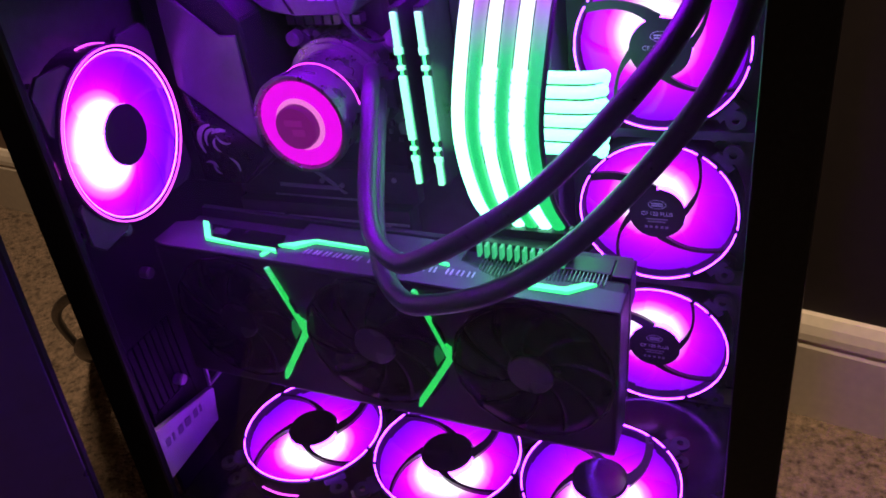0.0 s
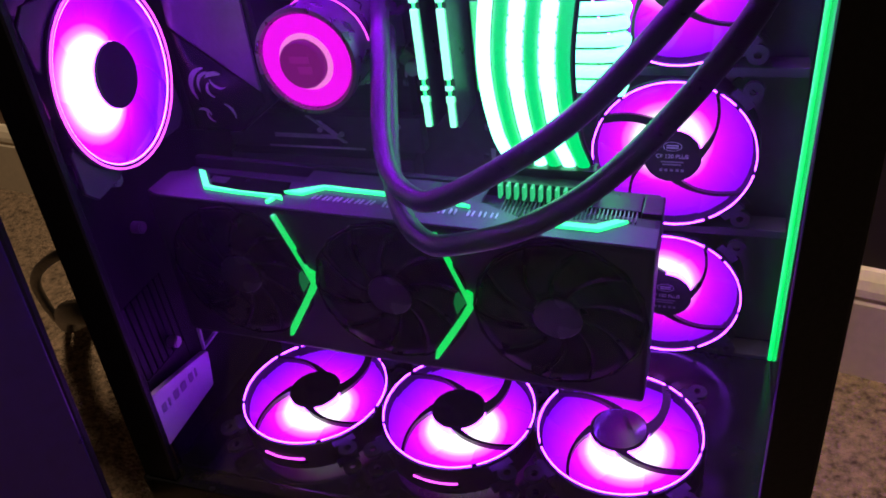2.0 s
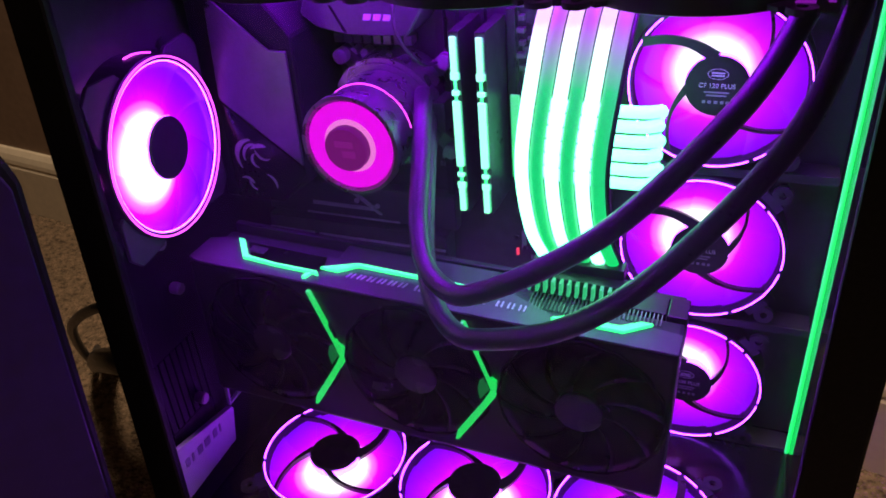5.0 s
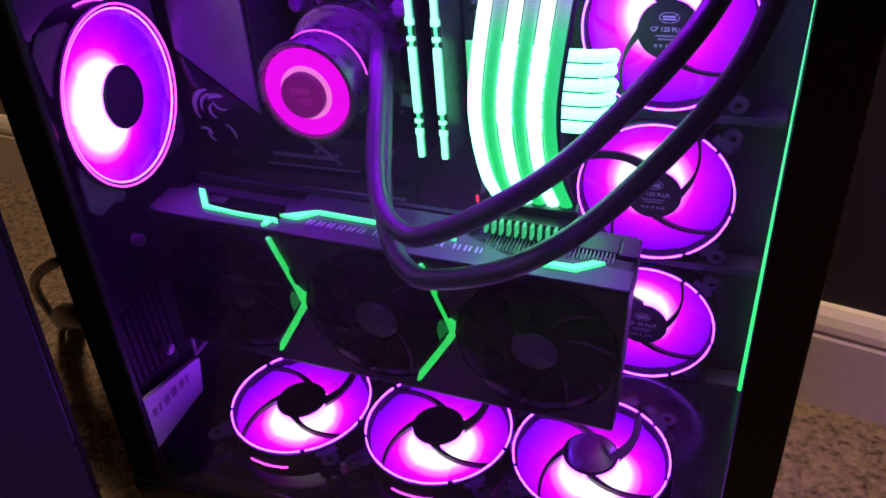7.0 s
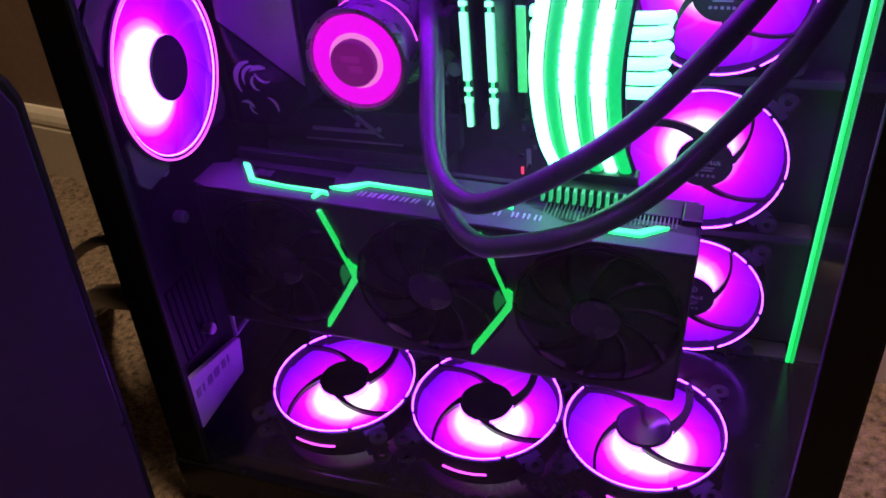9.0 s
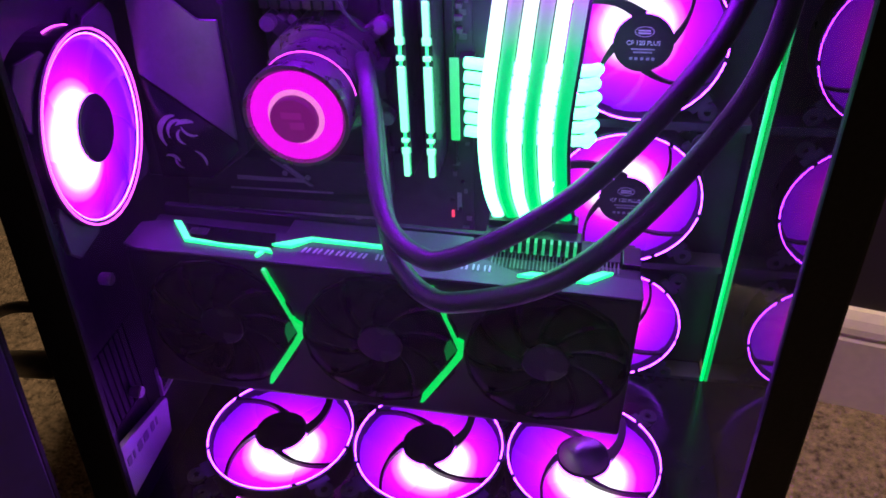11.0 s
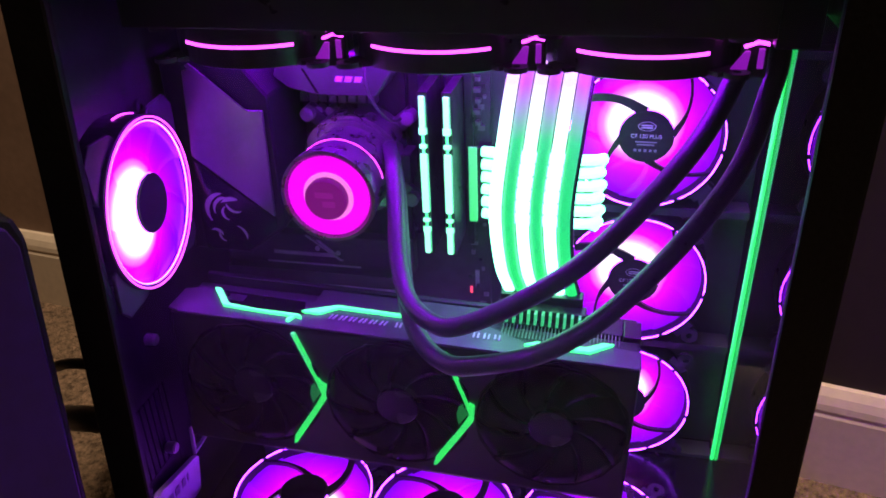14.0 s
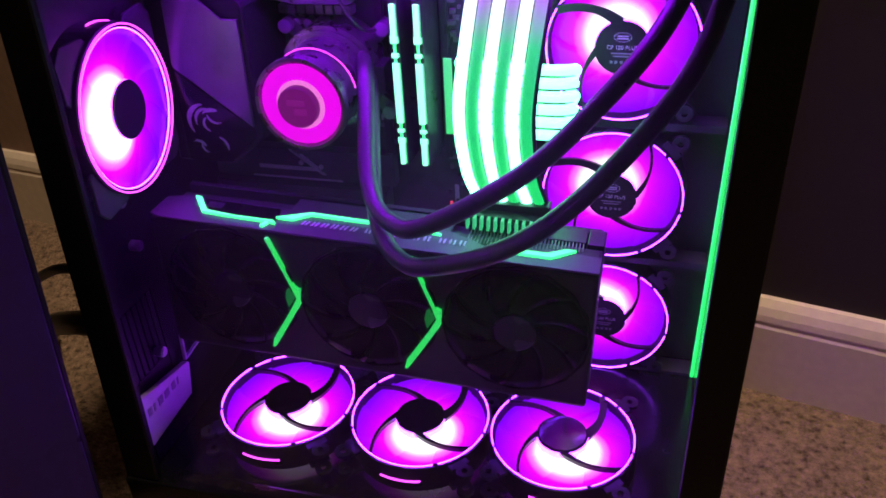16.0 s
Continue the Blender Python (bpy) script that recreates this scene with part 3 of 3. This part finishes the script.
for x in (-0.182, -0.172, -0.152, -0.131):
    part("memory_slot", box(x - 0.003, x + 0.003, BY - 0.007, BY - 0.0005, 0.312, 0.454, 0.0005), PLASTIC, mb)
part("power_socket", box(-0.124, -0.114, BY - 0.014, BY - 0.0005, 0.337, 0.398, 0.0008), PLASTIC, mb)
part("chip_label", box(-0.140, -0.137, BY - 0.0012, BY - 0.0004, 0.322, 0.345), DIMPRINT, mb)
part("chip_label", box(-0.129, -0.1255, BY - 0.0012, BY - 0.0004, 0.268, 0.284), DIMPRINT, mb)
for i in range(5):
    part("small_chip", box(-0.133, -0.127, BY - 0.003, BY - 0.0004, 0.356 + 0.018 * i, 0.366 + 0.018 * i, 0.0005), PLASTIC, mb)

part("cover_foot", prism([(-0.333, 0.3995), (-0.2705, 0.3525), (-0.2705, 0.3460), (-0.296, 0.3225), (-0.333, 0.3225)], "y", -0.0869, -0.0857, 0.0003), GLOSSY, cover, "glossy black lower cover")


def crescent(cx, cz, r, a0, a1, wide, drop=0.35):
    """A tapered curved stroke of the emblem."""
    bm = bmesh.new()
    rows = []
    for k in range(13):
        u = k / 12
        a = radians(a0 + (a1 - a0) * u)
        w2 = wide * math.sin(math.pi * min(0.97, 0.06 + 0.9 * u)) * (1 - drop * u)
        rows.append([bm.verts.new((cx + (r + q * w2) * math.cos(a), y, cz + (r + q * w2) * math.sin(a))) for q, y in ((-1, -0.0875), (1, -0.0875), (1, -0.0868), (-1, -0.0868))])
    for p, q in zip(rows, rows[1:]):
        for k in range(4):
            bm.faces.new((p[k], p[(k + 1) % 4], q[(k + 1) % 4], q[k]))
    bm.faces.new(rows[0])
    bm.faces.new(rows[-1])
    return bm


for cx, cz, r, a0, a1, w2 in ((-0.3115, 0.3560, 0.0150, 95, 215, 0.0026), (-0.3100, 0.3570, 0.0105, 80, 200, 0.0017), (-0.3040, 0.3520, 0.0150, 75, 130, 0.0022), (-0.3080, 0.3550, 0.0060, 120, 260, 0.0013),
                              (-0.3020, 0.3640, 0.0080, 190, 300, 0.0012), (-0.3230, 0.3330, 0.0070, 20, 120, 0.0014), (-0.3060, 0.3350, 0.0095, -10, 75, 0.0012), (-0.3135, 0.3360, 0.0060, 150, 260, 0.0010)):
    part("emblem_stroke", crescent(cx, cz, r, a0, a1, w2 * 0.9), DIMPRINT, cover)
part("cover_ridge", prism([(-0.3220, 0.4700), (-0.3185, 0.4715), (-0.2800, 0.4385), (-0.2835, 0.4370)], "y", -0.0900, -0.0883), SHROUD, cover)
for x0, x1, z, t in ((-0.306, -0.223, 0.2880, 0.0007), (-0.299, -0.245, 0.2975, 0.0016), (-0.298, -0.186, 0.2675, 0.0010), (-0.345, -0.303, 0.2672, 0.0018), (-0.330, -0.200, 0.2560, 0.0006)):
    part("armour_edge", box(x0, x1, -0.0412, -0.0402, z - t, z + t), ARMOUR, mb, "pale metal edge line")
part("armour_edge", prism([(-0.2600, 0.3110), (-0.2575, 0.3110), (-0.2430, 0.2992), (-0.2470, 0.2992)], "y", -0.0412, -0.0402), ARMOUR, mb)
for x, z in ((-0.262, 0.300), (-0.244, 0.297), (-0.196, 0.305), (-0.335, 0.305), (-0.205, 0.266)):
    part("screw", disc_solid(0.0022, 0, 0.0012, 12, 0, pose(x, -0.0405 if z < 0.28 else -0.0345, z, 90, 0, 0)), SILVER, mb)
part("armour_rib", prism([(-0.272, 0.312), (-0.270, 0.312), (-0.240, 0.290), (-0.243, 0.290)], "y", -0.0362, -0.0345), SILVER, mb)
part("warning_light", box(-0.1335, -0.1315, BY - 0.0018, BY - 0.0004, 0.262, 0.268), glow("red_status_light", (1.0, 0.03, 0.05), 1.2), mb, "small red status light")
random.seed(5)
for i in range(26):
    x, z = -0.130 + random.uniform(-0.003, 0.011), 0.245 + i * 0.0082
    w2, h = random.uniform(0.001, 0.0028), random.uniform(0.0008, 0.0022)
    if not (0.330 < z < 0.405):
        part("small_chip", box(x - w2, x + w2, BY - random.uniform(0.001, 0.004), BY - 0.0004, z - h, z + h), GREY if i % 3 else PLASTIC, mb)
for i in range(14):
    x, z = -0.176 - random.uniform(0.0, 0.012), 0.320 + i * 0.0075
    part("small_chip", box(x - 0.0013, x + 0.0013, BY - 0.0025, BY - 0.0004, z - 0.0016, z + 0.0016), GREY, mb)
for i in range(9):
    x, z = -0.199 + 0.0024 * i, 0.336 + 0.0065 * ((i * 5) % 4)
    part("small_chip", box(x - 0.0012, x + 0.0012, BY - 0.004, BY - 0.0004, z - 0.002, z + 0.0022, 0.0003), SILVER if i % 2 else GREY, mb)
for i in range(6):
    part("small_chip", box(-0.1265 - 0.002 * (i % 2), -0.1225, BY - 0.005, BY - 0.0004, 0.412 + 0.0085 * i, 0.4155 + 0.0085 * i, 0.0003), GREY, mb)


def memory():
    s = thing("memory_module", "memory module with mint glowing light bar", "memory", "memory modules")
    part("heat_spreader", box(-0.0036, 0.0036, 0.0035, 0.045, -0.0640, 0.0640, 0.0006), PLASTIC, s)
    for z0, z1, w2 in ((0.0385, 0.0615, 0.0018), (0.0335, 0.0385, 0.0026), (0.0230, 0.0262, 0.0024), (-0.0275, 0.0190, 0.0024), (-0.0352, -0.0324, 0.0024), (-0.0440, -0.0396, 0.0026), (-0.0615, -0.0440, 0.0019)):
        part("light_bar", box(-w2, w2, 0, 0.0026, z0, z1, 0.0006), RAMGLOW, s)
        # Green bloom around each bar, built as a wider glowing strip behind it.
        part("bloom_edge", box(-w2 - 0.0008, w2 + 0.0008, 0.0027, 0.0034, z0 - 0.0002, z1 - 0.0006), RAMBLOOM, s)
    part("connector_bar", box(-0.0008, 0.0008, 0.0012, 0.0026, -0.060, 0.058), MINT, s)
    return s
r1 = memory()
r1.matrix_world = pose(-0.1560, -0.073, 0.3865)
copy_thing(r1, pose(-0.1385, -0.073, 0.3865))

# ---- pump ----
pump = thing("cooler_pump", "round grey liquid-cooler pump with glowing magenta face", "cooler")
P = pose(-0.2155, -0.112, 0.3865, 90, 0, 0)
pump.matrix_world = P
part("base_block", disc_solid(0.040, -0.088, -0.052, 48, 0.003), PUMPMETAL, pump)
part("body", lathe([(0.0001, -0.0515), (0.0330, -0.0515), (0.0322, -0.0010), (0.0176, -0.0010), (0.0176, -0.0130), (0.0001, -0.0130)], 56), PUMPMETAL, pump)
part("trim_ring", lathe([(0.0324, -0.0257), (0.0329, -0.0257), (0.0329, -0.0252), (0.0324, -0.0252)], 40, 8, 172), PINKSOFT, pump, "thin glowing magenta ring")
part("rim", lathe([(0.0345, -0.006), (0.0345, 0.002), (0.0320, 0.002), (0.0305, -0.001), (0.0305, -0.006)], 56), PUMPMETAL, pump)
part("face", lathe([(0.0300, -0.0006), (0.0300, 0.0004), (0.0170, 0.0004), (0.0170, -0.0006)], 56), PUMPGLOW, pump, "glowing magenta face plate")
part("inner_ring", lathe([(0.0140, 0.0005), (0.0184, 0.0005), (0.0180, 0.0012), (0.0140, 0.0020)], 48), PUMPINNER, pump, "pale pink glowing ring", smooth=True)
part("centre_badge", lathe([(0.0001, 0.0015), (0.0152, 0.0015), (0.0152, 0.0064), (0.0144, 0.0076), (0.0001, 0.0080)], 44), BADGE, pump, "dark magenta centre badge")
part("emblem_stroke", box(-0.0070, 0.0060, 0.0020, 0.0060, 0.0078, 0.0083), BADGEMARK, pump)
part("emblem_stroke", box(-0.0020, 0.0070, -0.0050, -0.0005, 0.0078, 0.0083), BADGEMARK, pump)
for a in (40, 140, 220, 320):
    ar = part("mount_arm", box(0.036, 0.056, -0.006, 0.006, -0.084, -0.078, 0.001), GREY, pump)
    ar.matrix_local = pose(0, 0, 0, 0, 0, a)
    part("mount_screw", disc_solid(0.0055, -0.088, -0.070, 18, 0.001, pose(0.052 * math.cos(radians(a)), 0.052 * math.sin(radians(a)), 0)), SILVER, pump)
part("fitting", box(0.030, 0.046, -0.010, 0.012, -0.075, -0.052, 0.002), PLASTIC, pump)

wire = [(-0.197, -0.067, 0.466), (-0.195, -0.071, 0.451), (-0.189, -0.069, 0.437), (-0.182, -0.058, 0.424), (-0.180, -0.030, 0.418)]
tagged(part("pump_cable", sweep(smooth_path(wire, 8), 0.0013, 8), SLEEVE, smooth=True), "thin black pump cable over the heatsink", "cable")

# ---- coolant tubes ----
TUBE_A = [(-0.184, -0.060, 0.405), (-0.176, -0.082, 0.398), (-0.168, -0.110, 0.376), (-0.160, -0.138, 0.354), (-0.147, -0.163, 0.340), (-0.129, -0.180, 0.336), (-0.108, -0.190, 0.341), (-0.065, -0.191, 0.367), (-0.026, -0.177, 0.395), (0.020, -0.147, 0.444), (0.042, -0.122, 0.482), (0.048, -0.112, 0.504)]
TUBE_B = [(-0.182, -0.060, 0.388), (-0.173, -0.085, 0.378), (-0.162, -0.122, 0.352), (-0.152, -0.150, 0.330), (-0.140, -0.170, 0.317), (-0.122, -0.188, 0.313), (-0.100, -0.200, 0.319), (-0.051, -0.204, 0.340), (-0.006, -0.181, 0.369), (0.044, -0.148, 0.428), (0.063, -0.119, 0.478), (0.066, -0.106, 0.5042)]
for pts in (TUBE_A, TUBE_B):
    tagged(part("coolant_tube", sweep(smooth_path(pts), 0.0062, 14), SLEEVE, smooth=True), "black sleeved rubber coolant tube looping from pump to radiator", "tube", "coolant tubes")

# ---- graphics card ----
GW, GH, GD = 0.338, 0.122, 0.060
gpu = thing("graphics_card", "gunmetal triple-fan graphics card mounted upright, green accent lights", "graphics card")
gpu.matrix_world = pose(-0.333, -0.166, 0.320, 0, 2.0, 0)
part("shroud", box(0.008, GW, 0.0, 0.034, -GH, -0.0062, 0.003), CARDFACE, gpu)
part("top_trim", prism([(0.006, 0.004), (0.016, 0.0005), (GW, 0.0005), (GW, 0.020), (0.300, 0.0235), (0.262, 0.0155), (0.232, 0.030), (0.018, 0.034), (0.006, 0.030)], "z", -0.0060, -0.0044, 0.0005), TRIMMETAL, gpu, "brushed dark metal top trim")
part("backplate", box(0.010, GW - 0.003, 0.055, GD, -GH, -0.006, 0.001), CARDFACE, gpu)
part("fin_stack", box(0.006, GW - 0.006, 0.0345, 0.0545, -GH + 0.002, -0.014), INNER, gpu)
part("dark_inset", prism([(0.0370, 0.0320), (0.0500, 0.0152), (0.0720, 0.0128), (0.1020, 0.0126), (0.1045, 0.0165), (0.1010, 0.0300)], "z", -0.0043, -0.0038), GLOSSY, gpu, "glossy black inset beside the light")
part("lit_recess", prism([(0.1060, 0.0330), (0.1240, 0.0312), (0.2300, 0.0302), (0.2300, 0.0530), (0.1060, 0.0530)], "z", -0.0085, -0.0066, 0.0005), SHROUD, gpu)
FX = (0.0680, 0.1765, 0.2845)
for x in FX:
    fan = part("fan", lathe([(0.0515, -0.001), (0.0534, -0.001), (0.0534, 0.0014), (0.0529, 0.0020), (0.0515, 0.0020)], 16), GLOSSY, gpu)
    fan.matrix_local = pose(x, 0, -0.0600, 90, 0, 0)
    part("well", disc_solid(0.0508, -0.0008, 0.0006, 48), GLOSSY, fan)
    part("hub", lathe([(0.0001, 0.0008), (0.0152, 0.0008), (0.0152, 0.0036), (0.0144, 0.0042), (0.0001, 0.0042)], 40), CARDHUB, fan)
    for k in range(10):
        part("blade", blade_mesh(36 * k, 34.5, 0.0150, 0.0503, 0.0024, 0.0017, 0.0006, 30), CARDBLADE, fan, smooth=True)
def chevron(ax, az):
    pts = [(ax - 0.0224, az + 0.0485), (ax - 0.0200, az + 0.0485), (ax - 0.0042, az + 0.0090), (ax, az + 0.0065), (ax - 0.0005, az - 0.0060), (ax - 0.0190, az - 0.0385), (ax - 0.0265, az - 0.0510), (ax - 0.0288, az - 0.0515), (ax - 0.0270, az - 0.0430), (ax - 0.0088, az - 0.0120), (ax - 0.0032, az - 0.0010), (ax - 0.0072, az + 0.0105)]
    return prism(pts, "y", -0.0032, 0.0005)


for ax in (0.1240, 0.2315):
    part("accent_light", chevron(ax, -0.0580), FINGREEN, gpu, "green glowing angular accent")
    part("accent_facet", prism([(ax - 0.0045, -0.0590), (ax - 0.0085, -0.0500), (ax - 0.0110, -0.0530), (ax - 0.0125, -0.0600), (ax - 0.0108, -0.0690)], "y", -0.0024, 0.0005), DEEPGREEN, gpu, "dim green facet behind the accent")
part("edge_light", prism([(0.029, 0.0325), (0.0345, 0.0320), (0.0485, 0.0145), (0.072, 0.0120), (0.103, 0.0118), (0.106, 0.0084), (0.101, 0.0096), (0.072, 0.0102), (0.0455, 0.0120)], "z", -0.0042, -0.0022), MINT, gpu)
part("edge_light", prism([(0.0965, 0.0030), (0.0985, 0.0030), (0.1005, 0.0086), (0.0975, 0.0086)], "z", -0.0042, -0.0022), MINT, gpu)
part("edge_light", prism([(0.1030, 0.0165), (0.126, 0.0285), (0.200, 0.0264), (0.226, 0.0222), (0.226, 0.0212), (0.200, 0.0246), (0.127, 0.0258), (0.116, 0.0162)], "z", -0.0042, -0.0022), MINT, gpu)
part("edge_light", prism([(0.262, 0.010), (0.305, 0.010), (0.320, 0.022), (0.313, 0.022), (0.302, 0.0145), (0.270, 0.0145)], "z", -0.0042, -0.0022), MINT, gpu)
for i in range(6):
    x = 0.1235 + 0.0074 * i
    for k in (0, 0.0030):
        part("letter_bar", prism([(x + k, 0.0132), (x + k + 0.0012, 0.0132), (x + k + 0.0026, 0.0184), (x + k + 0.0014, 0.0184)], "z", -0.0043, -0.0038), PRINT, gpu)
for i in range(10):
    x = 0.1720 + 0.0072 * i + (0.004 if i > 6 else 0)
    for k in (0, 0.0030):
        part("letter_bar", box(x + k, x + k + 0.0012, 0.0128, 0.0186, -0.0043, -0.0038), PRINT, gpu)
for i in range(34):
    x = 0.244 + i * 0.0024
    part("fin", box(x, x + 0.0008, 0.0205 if x < 0.30 else 0.0250, 0.0365, -0.0138, -0.0050), GREY, gpu)
part("fin_cover", box(0.2430, GW - 0.0125, 0.0368, 0.0535, -0.0138, -0.0046, 0.0008), PLASTIC, gpu)
for i in range(7):
    part("vent_slit", box(0.0440 + 0.0019 * i, 0.0448 + 0.0019 * i, 0.0205, 0.0280, -0.0037, -0.0033), GREY, gpu)
part("end_cap", box(GW - 0.012, GW, 0.0345, 0.0548, -0.030, -0.004, 0.001), PLASTIC, gpu)
part("power_socket", box(0.238, 0.300, 0.042, 0.0535, -0.0045, 0.004, 0.001), PLASTIC, gpu)
for i in range(12):
    x = 0.240 + 0.005 * i
    part("connector_tooth", box(x, x + 0.0018, 0.036, 0.0415, -0.0044, 0.0045), TOOTH, gpu, "green-lit comb tooth")

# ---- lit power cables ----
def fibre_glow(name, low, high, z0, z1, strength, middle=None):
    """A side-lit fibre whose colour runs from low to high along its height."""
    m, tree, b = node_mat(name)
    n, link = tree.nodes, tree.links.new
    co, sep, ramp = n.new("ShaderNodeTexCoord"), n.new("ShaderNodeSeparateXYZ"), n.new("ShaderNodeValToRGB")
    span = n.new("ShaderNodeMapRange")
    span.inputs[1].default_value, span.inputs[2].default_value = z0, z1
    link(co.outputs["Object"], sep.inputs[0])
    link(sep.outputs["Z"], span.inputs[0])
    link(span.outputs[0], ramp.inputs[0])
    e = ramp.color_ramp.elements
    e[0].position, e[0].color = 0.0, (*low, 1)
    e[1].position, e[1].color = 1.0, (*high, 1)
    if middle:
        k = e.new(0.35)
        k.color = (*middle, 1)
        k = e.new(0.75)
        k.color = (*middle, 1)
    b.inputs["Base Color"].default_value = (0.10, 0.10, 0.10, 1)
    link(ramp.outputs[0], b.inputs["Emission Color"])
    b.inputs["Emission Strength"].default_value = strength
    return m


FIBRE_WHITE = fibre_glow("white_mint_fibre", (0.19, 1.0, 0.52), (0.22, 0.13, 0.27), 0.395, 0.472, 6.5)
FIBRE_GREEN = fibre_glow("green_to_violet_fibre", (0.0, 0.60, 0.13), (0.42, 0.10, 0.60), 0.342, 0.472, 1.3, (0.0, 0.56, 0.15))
rib = thing("lit_power_cable", "flat bundle of white and green glowing fibre cables", "cable")
part("cable_comb", box(-0.094, -0.036, -0.1145, -0.1035, 0.3130, 0.3205, 0.001), PLASTIC, rib)
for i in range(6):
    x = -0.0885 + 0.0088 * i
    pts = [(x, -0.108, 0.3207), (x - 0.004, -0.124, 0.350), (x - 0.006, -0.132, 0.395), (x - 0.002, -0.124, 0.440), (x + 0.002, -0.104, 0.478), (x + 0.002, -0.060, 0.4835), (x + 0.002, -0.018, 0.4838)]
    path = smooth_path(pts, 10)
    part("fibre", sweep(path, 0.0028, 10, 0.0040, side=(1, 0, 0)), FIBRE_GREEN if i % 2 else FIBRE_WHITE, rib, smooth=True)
    if i not in (0, 5):
        continue
    back = [p + Vector((0.0044, 0.0035, -0.001)) for p in path]
    part("sleeved_wire", sweep(back, 0.0018, 8), SLEEVE, rib, smooth=True)
hor = thing("lit_power_cable", "stack of white-green glowing fibre cables to the motherboard", "cable")
for i in range(6):
    z = 0.3452 + 0.0102 * i
    end = -0.0305 + 0.0012 * (i % 2)
    pts = [(-0.119, -0.038, z), (-0.085, -0.045, z), (-0.050, -0.0465, z), (end - 0.006, -0.045, z), (end - 0.001, -0.037, z - 0.002), (end - 0.002, -0.030, z - 0.006), (end - 0.004, -0.026, z - 0.012)]
    part("fibre", sweep(smooth_path(pts, 8), 0.0041, 10), WHITEGREEN, hor, smooth=True)
    if i < 5:
        part("sleeved_wire", sweep(smooth_path([(p[0], p[1] + 0.005, p[2] + 0.0051) for p in pts], 8), 0.0020, 8), SLEEVE, hor, smooth=True)
part("light_guide", box(-0.1300, -0.1235, -0.0385, -0.0365, 0.337, 0.399, 0.0006), FINGREEN, hor, "green glowing light guide")

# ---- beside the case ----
cab = thing("black_cabinet", "black cabinet on the carpet, violet glow in its front panel colour", "cabinet", m=pose(-0.338, -0.25, GROUND, 0, 0, 60))
part("body", prism([(-0.42, 0.001), (-0.030, 0.001), (-0.004, 0.385), (-0.008, 0.400), (-0.022, 0.408), (-0.42, 0.408)], "y", 0.004, 0.12, 0.003), BLACK, cab)
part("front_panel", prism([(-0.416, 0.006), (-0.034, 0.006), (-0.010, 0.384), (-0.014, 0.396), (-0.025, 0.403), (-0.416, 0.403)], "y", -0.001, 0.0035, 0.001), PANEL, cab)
for words, pts, r in (("thick black video cable leaving the back of the case", [(-0.361, -0.168, 0.207), (-0.395, -0.170, 0.206), (-0.430, -0.166, 0.200), (-0.480, -0.140, 0.170), (-0.560, -0.080, 0.100), (-0.620, -0.020, 0.048)], 0.0105),
                      ("thin black cable leaving the back of the case", [(-0.361, -0.166, 0.260), (-0.395, -0.168, 0.259), (-0.430, -0.168, 0.254), (-0.500, -0.140, 0.200), (-0.600, -0.060, 0.080), (-0.660, 0.000, 0.036)], 0.0042),
                      ("thin black wire hanging in a loop behind the case", [(-0.361, -0.120, 0.400), (-0.400, -0.128, 0.368), (-0.425, -0.132, 0.330), (-0.438, -0.120, 0.285), (-0.470, -0.080, 0.200), (-0.520, -0.020, 0.060)], 0.0026)):
    tagged(part("power_cord", sweep(smooth_path(pts, 10), r, 12), SLEEVE, smooth=True), words, "cord", "cords behind the case")
